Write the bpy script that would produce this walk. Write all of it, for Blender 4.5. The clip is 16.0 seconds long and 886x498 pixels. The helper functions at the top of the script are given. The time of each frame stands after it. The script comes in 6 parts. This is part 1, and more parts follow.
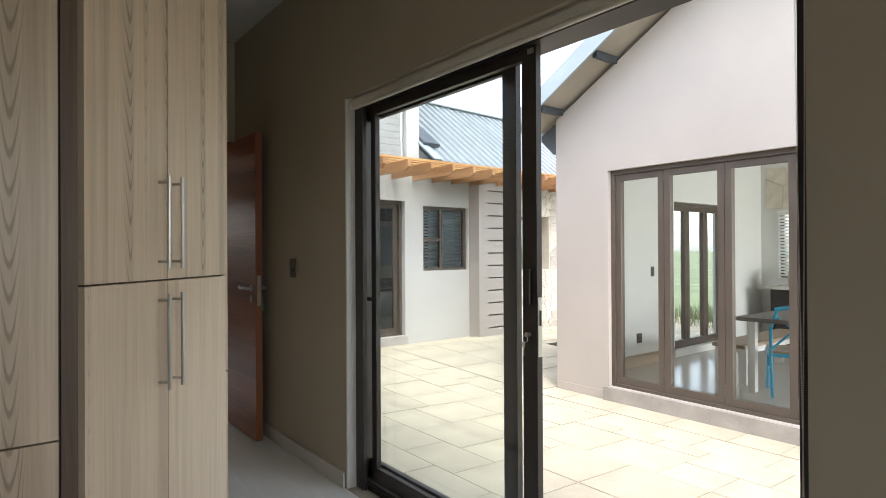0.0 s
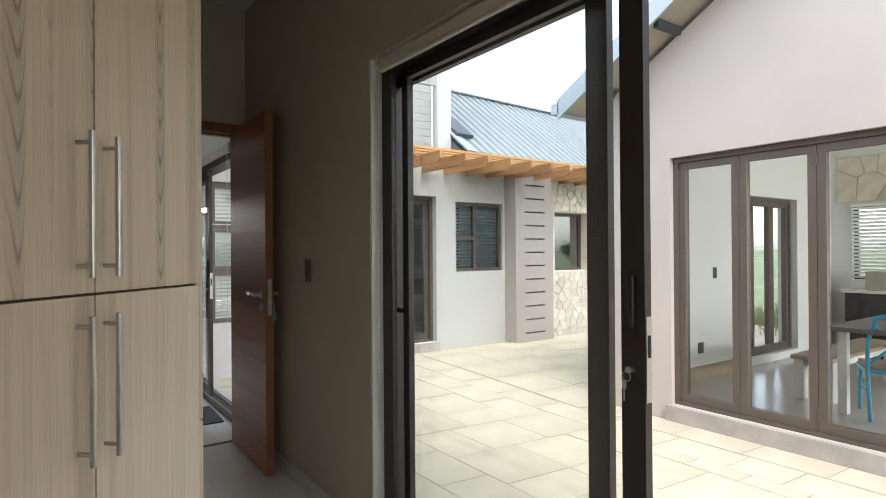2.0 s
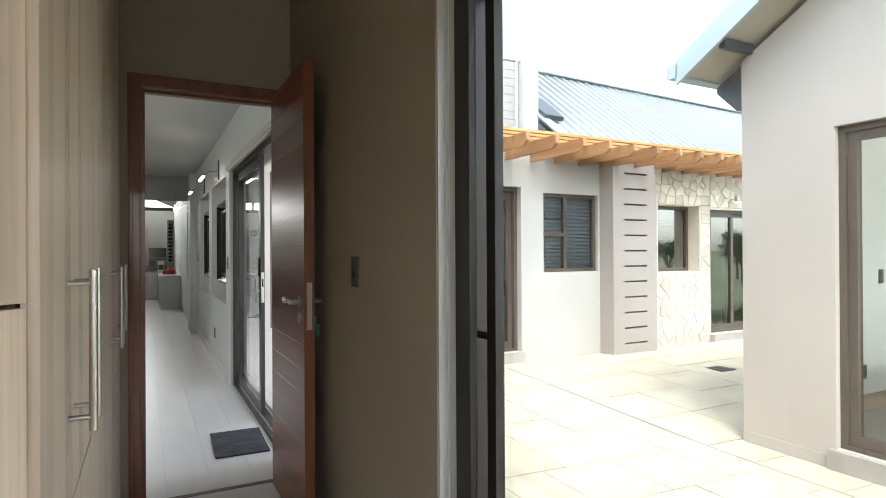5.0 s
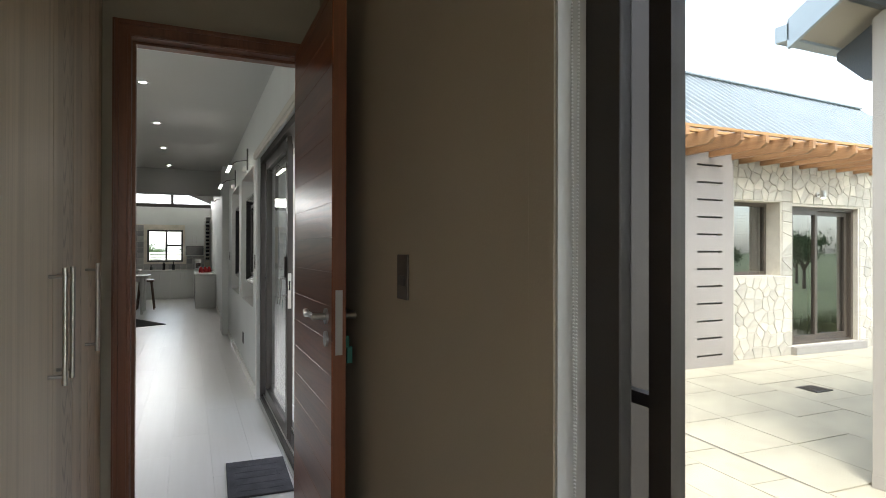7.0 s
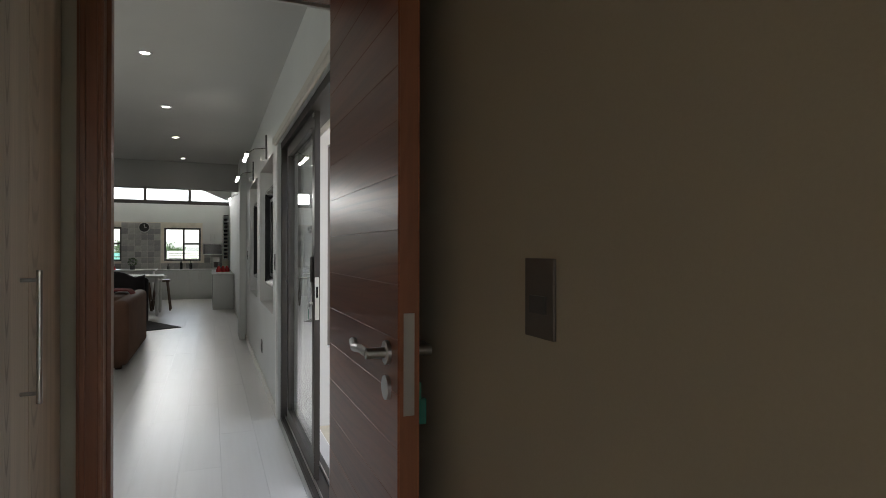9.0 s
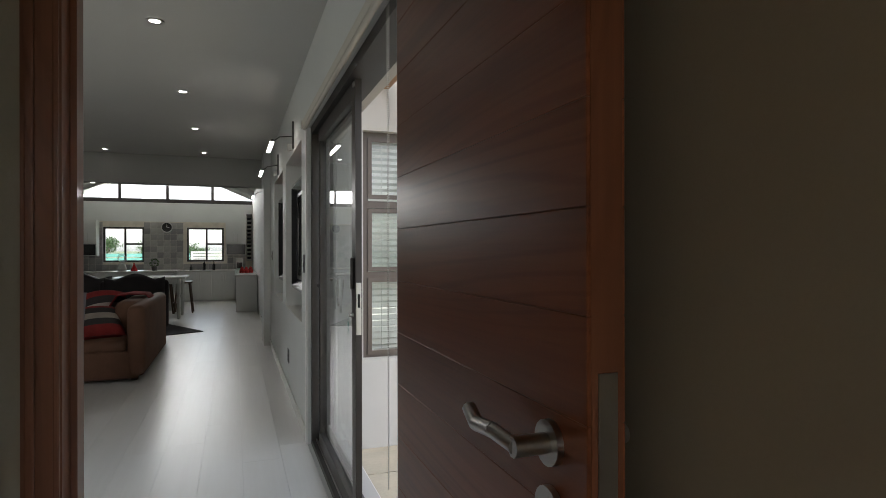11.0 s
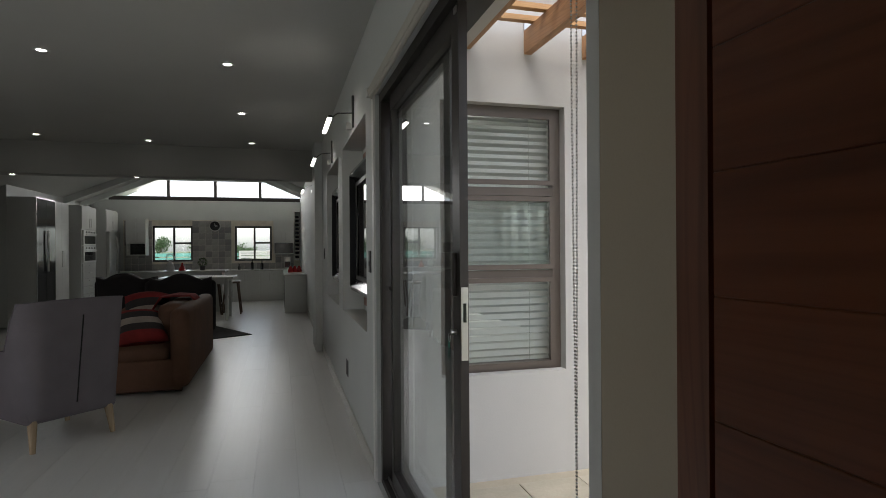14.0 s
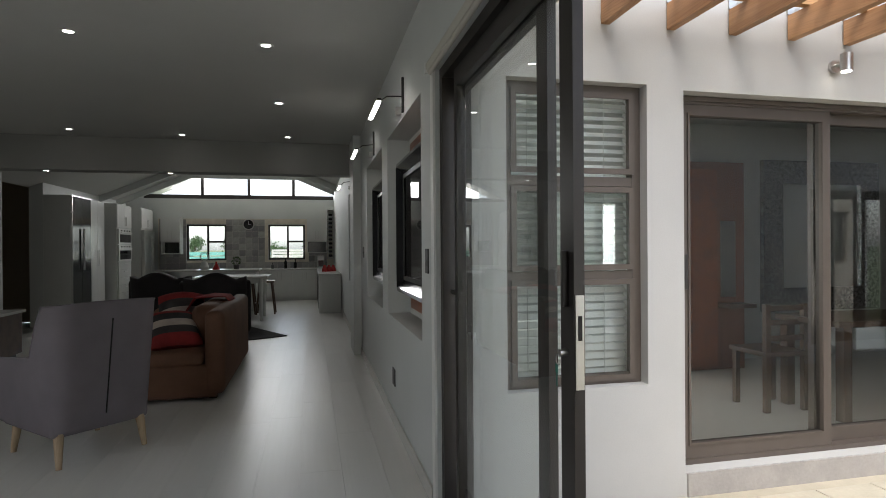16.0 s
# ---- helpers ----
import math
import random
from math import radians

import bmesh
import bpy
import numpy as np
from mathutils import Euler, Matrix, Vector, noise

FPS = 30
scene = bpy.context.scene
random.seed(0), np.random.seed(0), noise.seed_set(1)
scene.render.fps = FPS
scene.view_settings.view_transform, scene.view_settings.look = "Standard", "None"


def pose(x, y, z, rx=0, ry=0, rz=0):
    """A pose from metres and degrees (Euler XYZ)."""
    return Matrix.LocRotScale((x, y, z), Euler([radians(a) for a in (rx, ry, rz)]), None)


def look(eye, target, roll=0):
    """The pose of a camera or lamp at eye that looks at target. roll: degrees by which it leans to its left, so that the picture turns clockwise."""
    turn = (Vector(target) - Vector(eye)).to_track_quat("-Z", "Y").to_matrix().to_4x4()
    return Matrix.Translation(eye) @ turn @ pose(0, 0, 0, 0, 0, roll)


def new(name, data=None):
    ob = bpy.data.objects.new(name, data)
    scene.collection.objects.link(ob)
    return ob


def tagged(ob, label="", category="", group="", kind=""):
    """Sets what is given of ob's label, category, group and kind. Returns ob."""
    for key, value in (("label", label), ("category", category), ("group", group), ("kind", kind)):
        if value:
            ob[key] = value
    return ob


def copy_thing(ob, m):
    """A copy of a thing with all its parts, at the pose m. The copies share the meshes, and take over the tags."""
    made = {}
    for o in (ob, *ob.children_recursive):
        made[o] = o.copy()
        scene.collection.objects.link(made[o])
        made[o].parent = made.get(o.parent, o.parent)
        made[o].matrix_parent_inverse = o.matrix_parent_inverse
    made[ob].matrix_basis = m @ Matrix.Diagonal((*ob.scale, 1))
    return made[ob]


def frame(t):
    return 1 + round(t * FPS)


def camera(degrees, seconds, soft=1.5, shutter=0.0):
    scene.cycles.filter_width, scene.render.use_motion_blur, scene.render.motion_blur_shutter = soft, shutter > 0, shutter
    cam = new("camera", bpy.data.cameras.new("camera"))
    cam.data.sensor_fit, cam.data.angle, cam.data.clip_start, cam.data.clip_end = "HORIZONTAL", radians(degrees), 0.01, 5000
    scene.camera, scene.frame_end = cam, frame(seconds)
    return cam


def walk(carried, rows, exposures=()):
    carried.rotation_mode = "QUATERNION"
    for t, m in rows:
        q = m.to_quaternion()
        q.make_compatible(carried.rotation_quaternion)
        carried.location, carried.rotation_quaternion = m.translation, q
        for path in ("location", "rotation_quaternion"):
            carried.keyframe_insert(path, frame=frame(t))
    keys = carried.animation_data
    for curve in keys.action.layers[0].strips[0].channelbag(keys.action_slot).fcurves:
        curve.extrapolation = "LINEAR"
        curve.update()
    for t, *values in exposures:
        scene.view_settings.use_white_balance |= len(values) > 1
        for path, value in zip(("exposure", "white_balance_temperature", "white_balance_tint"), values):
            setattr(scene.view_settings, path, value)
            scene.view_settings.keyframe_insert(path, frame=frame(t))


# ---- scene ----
cam = camera(75.2, 16.0, soft=0.9)
PATH = [
    (0, (0.259, 0.451, 1.311), (1.492, 2.025, 1.319), -0.3),
    (0.5, (0.349, 0.581, 1.31), (1.553, 2.178, 1.318), -0.4),
    (1, (0.409, 0.727, 1.31), (1.598, 2.335, 1.319), -0.3),
    (1.5, (0.496, 0.884, 1.307), (1.674, 2.501, 1.314), -0.3),
    (2, (0.591, 1.037, 1.309), (1.748, 2.668, 1.316), -0.4),
    (2.5, (0.661, 1.166, 1.296), (1.791, 2.816, 1.303), -0.4),
    (3, (0.751, 1.319, 1.303), (1.852, 2.989, 1.31), -0.3),
    (3.5, (0.828, 1.448, 1.305), (1.892, 3.141, 1.311), -0.4),
    (4, (0.913, 1.575, 1.304), (1.936, 3.294, 1.309), -0.2),
    (4.5, (1.0, 1.697, 1.294), (1.969, 3.447, 1.3), -0.2),
    (5, (1.059, 1.825, 1.287), (1.98, 3.6, 1.294), -0.3),
    (7.5, (1.281, 2.692, 1.277), (2.072, 4.529, 1.281), 0.1),
    (8, (1.278, 2.85, 1.29), (2.06, 4.691, 1.289), -0.0),
    (8.5, (1.303, 3.032, 1.277), (2.071, 4.878, 1.279), 0.1),
    (9, (1.33, 3.241, 1.281), (2.079, 5.096, 1.283), 0.1),
    (11.5, (1.36, 4.001, 1.277), (2.014, 5.891, 1.273), -0.2),
    (12, (1.375, 4.141, 1.276), (1.997, 6.042, 1.268), -0.3),
    (12.5, (1.364, 4.266, 1.261), (1.962, 6.175, 1.259), -0.3),
    (13, (1.345, 4.398, 1.27), (1.92, 6.313, 1.264), -0.3),
    (13.5, (1.327, 4.52, 1.259), (1.886, 6.44, 1.256), -0.3),
    (14, (1.308, 4.652, 1.254), (1.85, 6.577, 1.251), -0.4),
    (14.5, (1.299, 4.782, 1.255), (1.822, 6.712, 1.254), -0.3),
    (15, (1.282, 4.882, 1.252), (1.788, 6.817, 1.248), -0.4),
    (15.5, (1.257, 4.98, 1.248), (1.738, 6.921, 1.242), -0.4),
    (16, (1.228, 5.088, 1.249), (1.675, 7.037, 1.243), -0.4),
]
walk(cam, [(t, look(eye, target, roll)) for t, eye, target, roll in PATH],
     exposures=[(0, 2.42, 6400, 10), (2.5, 2.32, 6400, 10), (4, 2.42, 6400, 10), (5, 2.82, 6400, 10), (7.5, 2.5, 6450, 10), (9, 2.32, 6450, 10), (11.5, 2.15, 6450, 10), (13, 1.9, 6450, 10), (14.5, 1.52, 6400, 10), (16, 1.9, 6350, 10)])

# ---- light ----
SUN_EL, SUN_AZ = radians(58), radians(205)
world = bpy.data.worlds.new("sky")
scene.world = world
world.use_nodes = True
wn, wl = world.node_tree.nodes, world.node_tree.links
wn.clear()
sky = wn.new("ShaderNodeTexSky")
sky.sky_type, sky.sun_disc = "NISHITA", False
sky.sun_elevation, sky.sun_rotation = SUN_EL, SUN_AZ
sky.air_density, sky.dust_density, sky.ozone_density = 1.0, 2.0, 1.0
grey = wn.new("ShaderNodeHueSaturation")
grey.inputs["Saturation"].default_value = 0.5
bg = wn.new("ShaderNodeBackground")
bg.inputs["Strength"].default_value = 0.15
wout = wn.new("ShaderNodeOutputWorld")
wl.new(sky.outputs[0], grey.inputs["Color"])
wl.new(grey.outputs[0], bg.inputs["Color"])
wl.new(bg.outputs[0], wout.inputs["Surface"])
sun = new("sun", bpy.data.lights.new("sun", "SUN"))
sun.data.energy, sun.data.angle, sun.data.color = 0.5, radians(25), (1.0, 0.96, 0.9)
sun.matrix_world = look((0, 0, 30), (math.sin(SUN_AZ) * -10, math.cos(SUN_AZ) * -10, 30 - 10 * math.tan(SUN_EL)))


def fill_light(x, y, z, dx, dy, w, h, watts):
    """Fill light: an area lamp in an opening; only the clerestory is a seen window."""
    ob = new("window_daylight", bpy.data.lights.new("window_daylight", "AREA"))
    ob.data.shape, ob.data.size, ob.data.size_y, ob.data.energy = "RECTANGLE", w, h, watts
    ob.data.color = (1.0, 0.98, 0.94)
    ob.matrix_world = look((x, y, z), (x + dx, y + dy, z))


# the four windows besides the clerestory are unseen, added to hold these lamps
fill_light(0.7, -2.3, 1.55, 0, 1, 1.5, 1.4, 2.2)        # dressing room, south
fill_light(-3.1, 6.4, 1.5, 1, 0, 1.4, 1.2, 4.0)         # living room
fill_light(-0.25, 20.45, 3.0, 0, -1, 3.6, 0.8, 36)      # clerestory over the kitchen
fill_light(2.55, 10.65, 1.4, 0, -1, 0.38, 1.15, 8.0)         # study
fill_light(8.7, -1.1, 1.3, 0, 1, 2.0, 1.8, 50)          # gabled house


# ---- materials ----
def shader(name):
    m = bpy.data.materials.new(name)
    m.use_nodes = True
    n, l = m.node_tree.nodes, m.node_tree.links
    return m, n, l, n["Principled BSDF"]


def tex_coords(n, l, stretch):
    tc, mp = n.new("ShaderNodeTexCoord"), n.new("ShaderNodeMapping")
    mp.inputs["Scale"].default_value = stretch
    l.new(tc.outputs["Object"], mp.inputs["Vector"])
    return mp.outputs[0]


def noise_tex(n, l, vec, scale, detail=4.0, rough=0.55):
    t = n.new("ShaderNodeTexNoise")
    t.inputs["Scale"].default_value, t.inputs["Detail"].default_value = scale, detail
    t.inputs["Roughness"].default_value = rough
    l.new(vec, t.inputs["Vector"])
    return t.outputs["Fac"]


def ramp(n, l, fac, stops):
    r = n.new("ShaderNodeValToRGB")
    while len(r.color_ramp.elements) < len(stops):
        r.color_ramp.elements.new(0.5)
    for e, (p, c) in zip(r.color_ramp.elements, stops):
        e.position, e.color = p, (*c, 1)
    l.new(fac, r.inputs[0])
    return r.outputs[0]


def mixed(n, l, a, b, fac, mode="MULTIPLY"):
    m = n.new("ShaderNodeMix")
    m.data_type, m.blend_type = "RGBA", mode
    if isinstance(fac, float):
        m.inputs[0].default_value = fac
    else:
        l.new(fac, m.inputs[0])
    for sock, v in ((m.inputs[6], a), (m.inputs[7], b)):
        if isinstance(v, tuple):
            sock.default_value = (*v, 1)
        else:
            l.new(v, sock)
    return m.outputs[2]


def shade(c, f):
    return tuple(min(1.0, v * f) for v in c)


def mat(name, base, rough=0.5, metal=0.0, var=0.12, scale=3.0, fine=60.0, bump=0.1, stretch=(1, 1, 1), pieces=0.0, coat=0.0, spec=0.5):
    """A surface with blotches at one scale, grain at another, and fine relief."""
    m, n, l, p = shader(name)
    v = tex_coords(n, l, stretch)
    big, small = noise_tex(n, l, v, scale, 5), noise_tex(n, l, v, fine, 3)
    col = ramp(n, l, big, [(0.3, shade(base, 1 - var)), (0.7, shade(base, 1 + var))])
    grain = ramp(n, l, small, [(0.25, (1 - var * 0.7,) * 3), (0.75, (1.0, 1.0, 1.0))])
    col = mixed(n, l, col, grain, 1.0)
    if pieces:
        info = n.new("ShaderNodeObjectInfo")
        tone = ramp(n, l, info.outputs["Random"], [(0.0, (1 - pieces, 1 - pieces, 1 - pieces * 0.9)), (1.0, (1.0, 1.0, 1.0))])
        col = mixed(n, l, col, tone, 1.0)
    l.new(col, p.inputs["Base Color"])
    rr = n.new("ShaderNodeMapRange")
    rr.inputs[3].default_value, rr.inputs[4].default_value = max(0.02, rough - 0.07), min(1, rough + 0.07)
    l.new(big, rr.inputs[0])
    l.new(rr.outputs[0], p.inputs["Roughness"])
    p.inputs["Metallic"].default_value = metal
    p.inputs["Coat Weight"].default_value = coat
    p.inputs["Specular IOR Level"].default_value = spec
    if bump:
        b = n.new("ShaderNodeBump")
        b.inputs["Strength"].default_value, b.inputs["Distance"].default_value = bump, 0.004
        l.new(small, b.inputs["Height"])
        l.new(b.outputs[0], p.inputs["Normal"])
    return m


def wood(name, pale, dark, rough, along="z", tight=1.0, coat=0.0, bump=0.15, pieces=0.0):
    """Boards with long grain, streaks and a few cathedral figures."""
    m, n, l, p = shader(name)
    k = {"x": (0.35, 9, 9), "y": (9, 0.35, 9), "z": (9, 9, 0.35)}[along]
    v = tex_coords(n, l, tuple(a * tight for a in k))
    v2 = tex_coords(n, l, tuple((1.2 if a < 1 else 80.0) * tight for a in k))
    streak = noise_tex(n, l, v, 1.0, 6, 0.62)
    grain = noise_tex(n, l, v2, 1.0, 4, 0.6)
    v3 = tex_coords(n, l, tuple((0.30 if a < 1 else 3.2) * tight for a in k))
    swell = noise_tex(n, l, v3, 1.0, 1.5, 0.45)
    up = n.new("ShaderNodeMath")
    up.operation = "MULTIPLY"
    up.inputs[1].default_value = 440.0
    l.new(swell, up.inputs[0])
    w = n.new("ShaderNodeMath")
    w.operation = "SINE"
    l.new(up.outputs[0], w.inputs[0])
    where = ramp(n, l, noise_tex(n, l, tex_coords(n, l, tuple((0.5 if a < 1 else 5.0) * tight for a in k)), 1.0, 2, 0.5), [(0.45, (0.12, 0.12, 0.12)), (0.62, (0.85, 0.85, 0.85))])
    mid = tuple((a + b) / 2 for a, b in zip(pale, dark))
    col = ramp(n, l, streak, [(0.28, dark), (0.42, mid), (0.52, pale), (0.75, shade(pale, 1.08))])
    rings = ramp(n, l, w.outputs[0], [(0.0, (1, 1, 1)), (0.45, (1, 1, 1)), (0.95, (0.78, 0.72, 0.65))])
    col = mixed(n, l, col, rings, where)
    col = mixed(n, l, col, ramp(n, l, grain, [(0.3, (0.8, 0.78, 0.75)), (0.6, (1, 1, 1))]), 0.8)
    if pieces:
        info = n.new("ShaderNodeObjectInfo")
        col = mixed(n, l, col, ramp(n, l, info.outputs["Random"], [(0, (1 - pieces,) * 3), (1, (1, 1, 1))]), 1.0)
    l.new(col, p.inputs["Base Color"])
    p.inputs["Roughness"].default_value, p.inputs["Coat Weight"].default_value = rough, coat
    b = n.new("ShaderNodeBump")
    b.inputs["Strength"].default_value, b.inputs["Distance"].default_value = bump, 0.002
    l.new(grain, b.inputs["Height"])
    l.new(b.outputs[0], p.inputs["Normal"])
    return m


def laminate(name, pale, dark, rough):
    """Printed ash boards: soft upright bands, and narrow darker streaks filled with nested arches."""
    m, n, l, p = shader(name)
    tc, info = n.new("ShaderNodeTexCoord"), n.new("ShaderNodeObjectInfo")
    across = n.new("ShaderNodeVectorMath")
    across.operation = "DOT_PRODUCT"
    across.inputs[1].default_value = (0.73, 0.69, 0.0)
    l.new(tc.outputs["Object"], across.inputs[0])
    sep, com = n.new("ShaderNodeSeparateXYZ"), n.new("ShaderNodeCombineXYZ")
    l.new(tc.outputs["Object"], sep.inputs[0])
    l.new(across.outputs["Value"], com.inputs[0])
    l.new(sep.outputs[2], com.inputs[2])
    shift = n.new("ShaderNodeMath")
    shift.operation = "MULTIPLY"
    shift.inputs[1].default_value = 37.0
    l.new(info.outputs["Random"], shift.inputs[0])
    l.new(shift.outputs[0], com.inputs[1])

    def stretched(su, sz):
        mp = n.new("ShaderNodeMapping")
        mp.inputs["Scale"].default_value = (su, 1.0, sz)
        l.new(com.outputs[0], mp.inputs["Vector"])
        return mp.outputs[0]
    bands = noise_tex(n, l, stretched(8, 0.12), 1.0, 3, 0.62)
    streak = noise_tex(n, l, stretched(13.0, 0.13), 1.0, 1.0, 0.4)
    grain = noise_tex(n, l, stretched(170, 2.2), 1.0, 4, 0.65)
    patch = noise_tex(n, l, stretched(2.0, 1.1), 1.0, 3, 0.5)
    mid = tuple(a * 0.6 + b * 0.4 for a, b in zip(pale, dark))
    col = ramp(n, l, bands, [(0.35, mid), (0.44, pale), (0.56, shade(pale, 1.07)), (0.65, mid)])
    inside = ramp(n, l, streak, [(0.595, (0.0, 0.0, 0.0)), (0.66, (0.95, 0.95, 0.95))])
    rise = n.new("ShaderNodeMath")
    rise.operation = "MULTIPLY_ADD"
    rise.inputs[1].default_value = 130.0
    lift = n.new("ShaderNodeMath")
    lift.operation = "MULTIPLY"
    lift.inputs[1].default_value = 70.0
    l.new(sep.outputs[2], lift.inputs[0])
    l.new(streak, rise.inputs[0])
    l.new(lift.outputs[0], rise.inputs[2])
    wob = n.new("ShaderNodeMath")
    wob.operation = "MULTIPLY_ADD"
    wob.inputs[1].default_value = 26.0
    l.new(patch, wob.inputs[0])
    l.new(rise.outputs[0], wob.inputs[2])
    wave = n.new("ShaderNodeMath")
    wave.operation = "SINE"
    l.new(wob.outputs[0], wave.inputs[0])
    arches = ramp(n, l, wave.outputs[0], [(0.0, shade(pale, 0.84)), (0.5, mid), (0.95, dark)])
    mx = n.new("ShaderNodeMix")
    mx.data_type = "RGBA"
    l.new(inside, mx.inputs[0])
    l.new(col, mx.inputs[6])
    l.new(arches, mx.inputs[7])
    col = mixed(n, l, mx.outputs[2], ramp(n, l, grain, [(0.3, (0.80, 0.78, 0.75)), (0.58, (1, 1, 1))]), 0.75)
    col = mixed(n, l, col, ramp(n, l, patch, [(0.3, (0.9, 0.89, 0.87)), (0.7, (1, 1, 1))]), 0.9)
    l.new(col, p.inputs["Base Color"])
    rr = n.new("ShaderNodeMapRange")
    rr.inputs[3].default_value, rr.inputs[4].default_value = rough - 0.06, rough + 0.08
    l.new(grain, rr.inputs[0])
    l.new(rr.outputs[0], p.inputs["Roughness"])
    b = n.new("ShaderNodeBump")
    b.inputs["Strength"].default_value, b.inputs["Distance"].default_value = 0.15, 0.002
    l.new(grain, b.inputs["Height"])
    l.new(b.outputs[0], p.inputs["Normal"])
    return m


def plank_floor(name, base, rough):
    """Pale wood-look floor boards: long faint grain and a slight tone step from board to board."""
    m, n, l, p = shader(name)
    tc, info = n.new("ShaderNodeTexCoord"), n.new("ShaderNodeObjectInfo")
    spread = n.new("ShaderNodeVectorMath")
    spread.operation = "SCALE"
    spread.inputs[0].default_value = (3.1, 17.0, 11.3)
    l.new(info.outputs["Random"], spread.inputs["Scale"])
    moved = n.new("ShaderNodeVectorMath")
    l.new(tc.outputs["Object"], moved.inputs[0])
    l.new(spread.outputs[0], moved.inputs[1])

    def stretched(sx, sy):
        mp = n.new("ShaderNodeMapping")
        mp.inputs["Scale"].default_value = (sx, sy, 1)
        l.new(moved.outputs[0], mp.inputs["Vector"])
        return mp.outputs[0]
    grain = noise_tex(n, l, stretched(45, 1.5), 1.0, 2, 0.5)
    drift = noise_tex(n, l, stretched(7.0, 0.7), 1.0, 1, 0.4)
    col = ramp(n, l, drift, [(0.15, shade(base, 0.95)), (0.85, shade(base, 1.03))])
    col = mixed(n, l, col, ramp(n, l, grain, [(0.2, (0.93, 0.925, 0.91)), (0.8, (1, 1, 1))]), 0.6)
    col = mixed(n, l, col, ramp(n, l, info.outputs["Random"], [(0.0, (0.955, 0.955, 0.95)), (1.0, (1.0, 1.0, 1.0))]), 1.0)
    l.new(col, p.inputs["Base Color"])
    p.inputs["Roughness"].default_value = rough
    return m


def glass_pair(name, tint, index=1.55):
    """Architectural glass: the outer skin reflects by Fresnel, the other skin lets light pass."""
    out = []
    for skin in ("", "_back"):
        m = bpy.data.materials.new(name + skin)
        m.use_nodes = True
        n, l = m.node_tree.nodes, m.node_tree.links
        n.clear()
        o, tr = n.new("ShaderNodeOutputMaterial"), n.new("ShaderNodeBsdfTransparent")
        tr.inputs[0].default_value = (*tint, 1)
        if skin:
            tr.inputs[0].default_value = (1, 1, 1, 1)
            l.new(tr.outputs[0], o.inputs[0])
        else:
            gl, fr, mx = n.new("ShaderNodeBsdfGlossy"), n.new("ShaderNodeFresnel"), n.new("ShaderNodeMixShader")
            gl.inputs["Roughness"].default_value = 0.01
            fr.inputs[0].default_value = index
            l.new(fr.outputs[0], mx.inputs[0])
            l.new(tr.outputs[0], mx.inputs[1])
            l.new(gl.outputs[0], mx.inputs[2])
            l.new(mx.outputs[0], o.inputs[0])
        out.append(m)
    return out


def glow(name, col, strength):
    m = bpy.data.materials.new(name)
    m.use_nodes = True
    n, l = m.node_tree.nodes, m.node_tree.links
    p = n["Principled BSDF"]
    p.inputs["Emission Color"].default_value, p.inputs["Emission Strength"].default_value = (*col, 1), strength
    return m


M_TAUPE = mat("taupe_paint", (0.40, 0.345, 0.262), 0.7, var=0.05, scale=1.2, fine=180, bump=0.08)
M_WHITE = mat("white_paint", (0.62, 0.63, 0.61), 0.65, var=0.04, scale=1.5, fine=180, bump=0.06)
M_CEIL = mat("ceiling_paint", (0.55, 0.545, 0.52), 0.8, var=0.03, scale=1.0, fine=120, bump=0.03)
M_EXT = mat("outside_plaster", (0.47, 0.457, 0.43), 0.85, var=0.05, scale=1.3, fine=140, bump=0.15)
M_PINK = mat("warm_grey_plaster", (0.43, 0.388, 0.35), 0.85, var=0.05, scale=1.1, fine=140, bump=0.15)
M_PIER = mat("mushroom_plaster", (0.35, 0.312, 0.288), 0.85, var=0.05, scale=1.4, fine=140, bump=0.12)
M_ALU = mat("bronze_aluminium", (0.045, 0.038, 0.034), 0.42, 0.3, var=0.1, scale=4, fine=200, bump=0.02)
M_ALU2 = mat("umber_aluminium", (0.105, 0.083, 0.068), 0.45, 0.2, var=0.08, scale=4, fine=200, bump=0.02)
M_STEEL = mat("brushed_steel", (0.55, 0.54, 0.52), 0.3, 1.0, var=0.08, scale=5, fine=300, bump=0.02)
M_BLACK = mat("black_gloss", (0.012, 0.012, 0.014), 0.12, var=0.1, bump=0.0)
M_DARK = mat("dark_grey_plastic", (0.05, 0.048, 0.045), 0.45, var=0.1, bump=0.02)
M_BRONZE_PLATE = mat("bronze_switch_plate", (0.105, 0.085, 0.07), 0.4, 0.2, var=0.1, bump=0.02)
M_ASH = laminate("pale_ash_laminate", (0.69, 0.565, 0.43), (0.36, 0.275, 0.195), 0.36)
M_EDGE = wood("dark_edge_band", (0.13, 0.085, 0.055), (0.08, 0.05, 0.03), 0.5)
M_DOOR = wood("mahogany_stain", (0.34, 0.105, 0.038), (0.20, 0.056, 0.022), 0.33, "y", 0.8, coat=0.0, bump=0.25, pieces=0.2)
M_FRAME = wood("meranti_frame", (0.23, 0.082, 0.035), (0.13, 0.042, 0.018), 0.38, "z", 0.9, coat=0.2)
M_PERG = wood("orange_pine", (0.50, 0.265, 0.12), (0.33, 0.15, 0.06), 0.5, "y", 1.0, pieces=0.25)
M_OAK = wood("weathered_oak", (0.33, 0.25, 0.18), (0.19, 0.14, 0.10), 0.55, "x", 1.0)
M_BEECH = wood("pale_beech", (0.48, 0.36, 0.24), (0.36, 0.26, 0.16), 0.5, "z", 1.0)
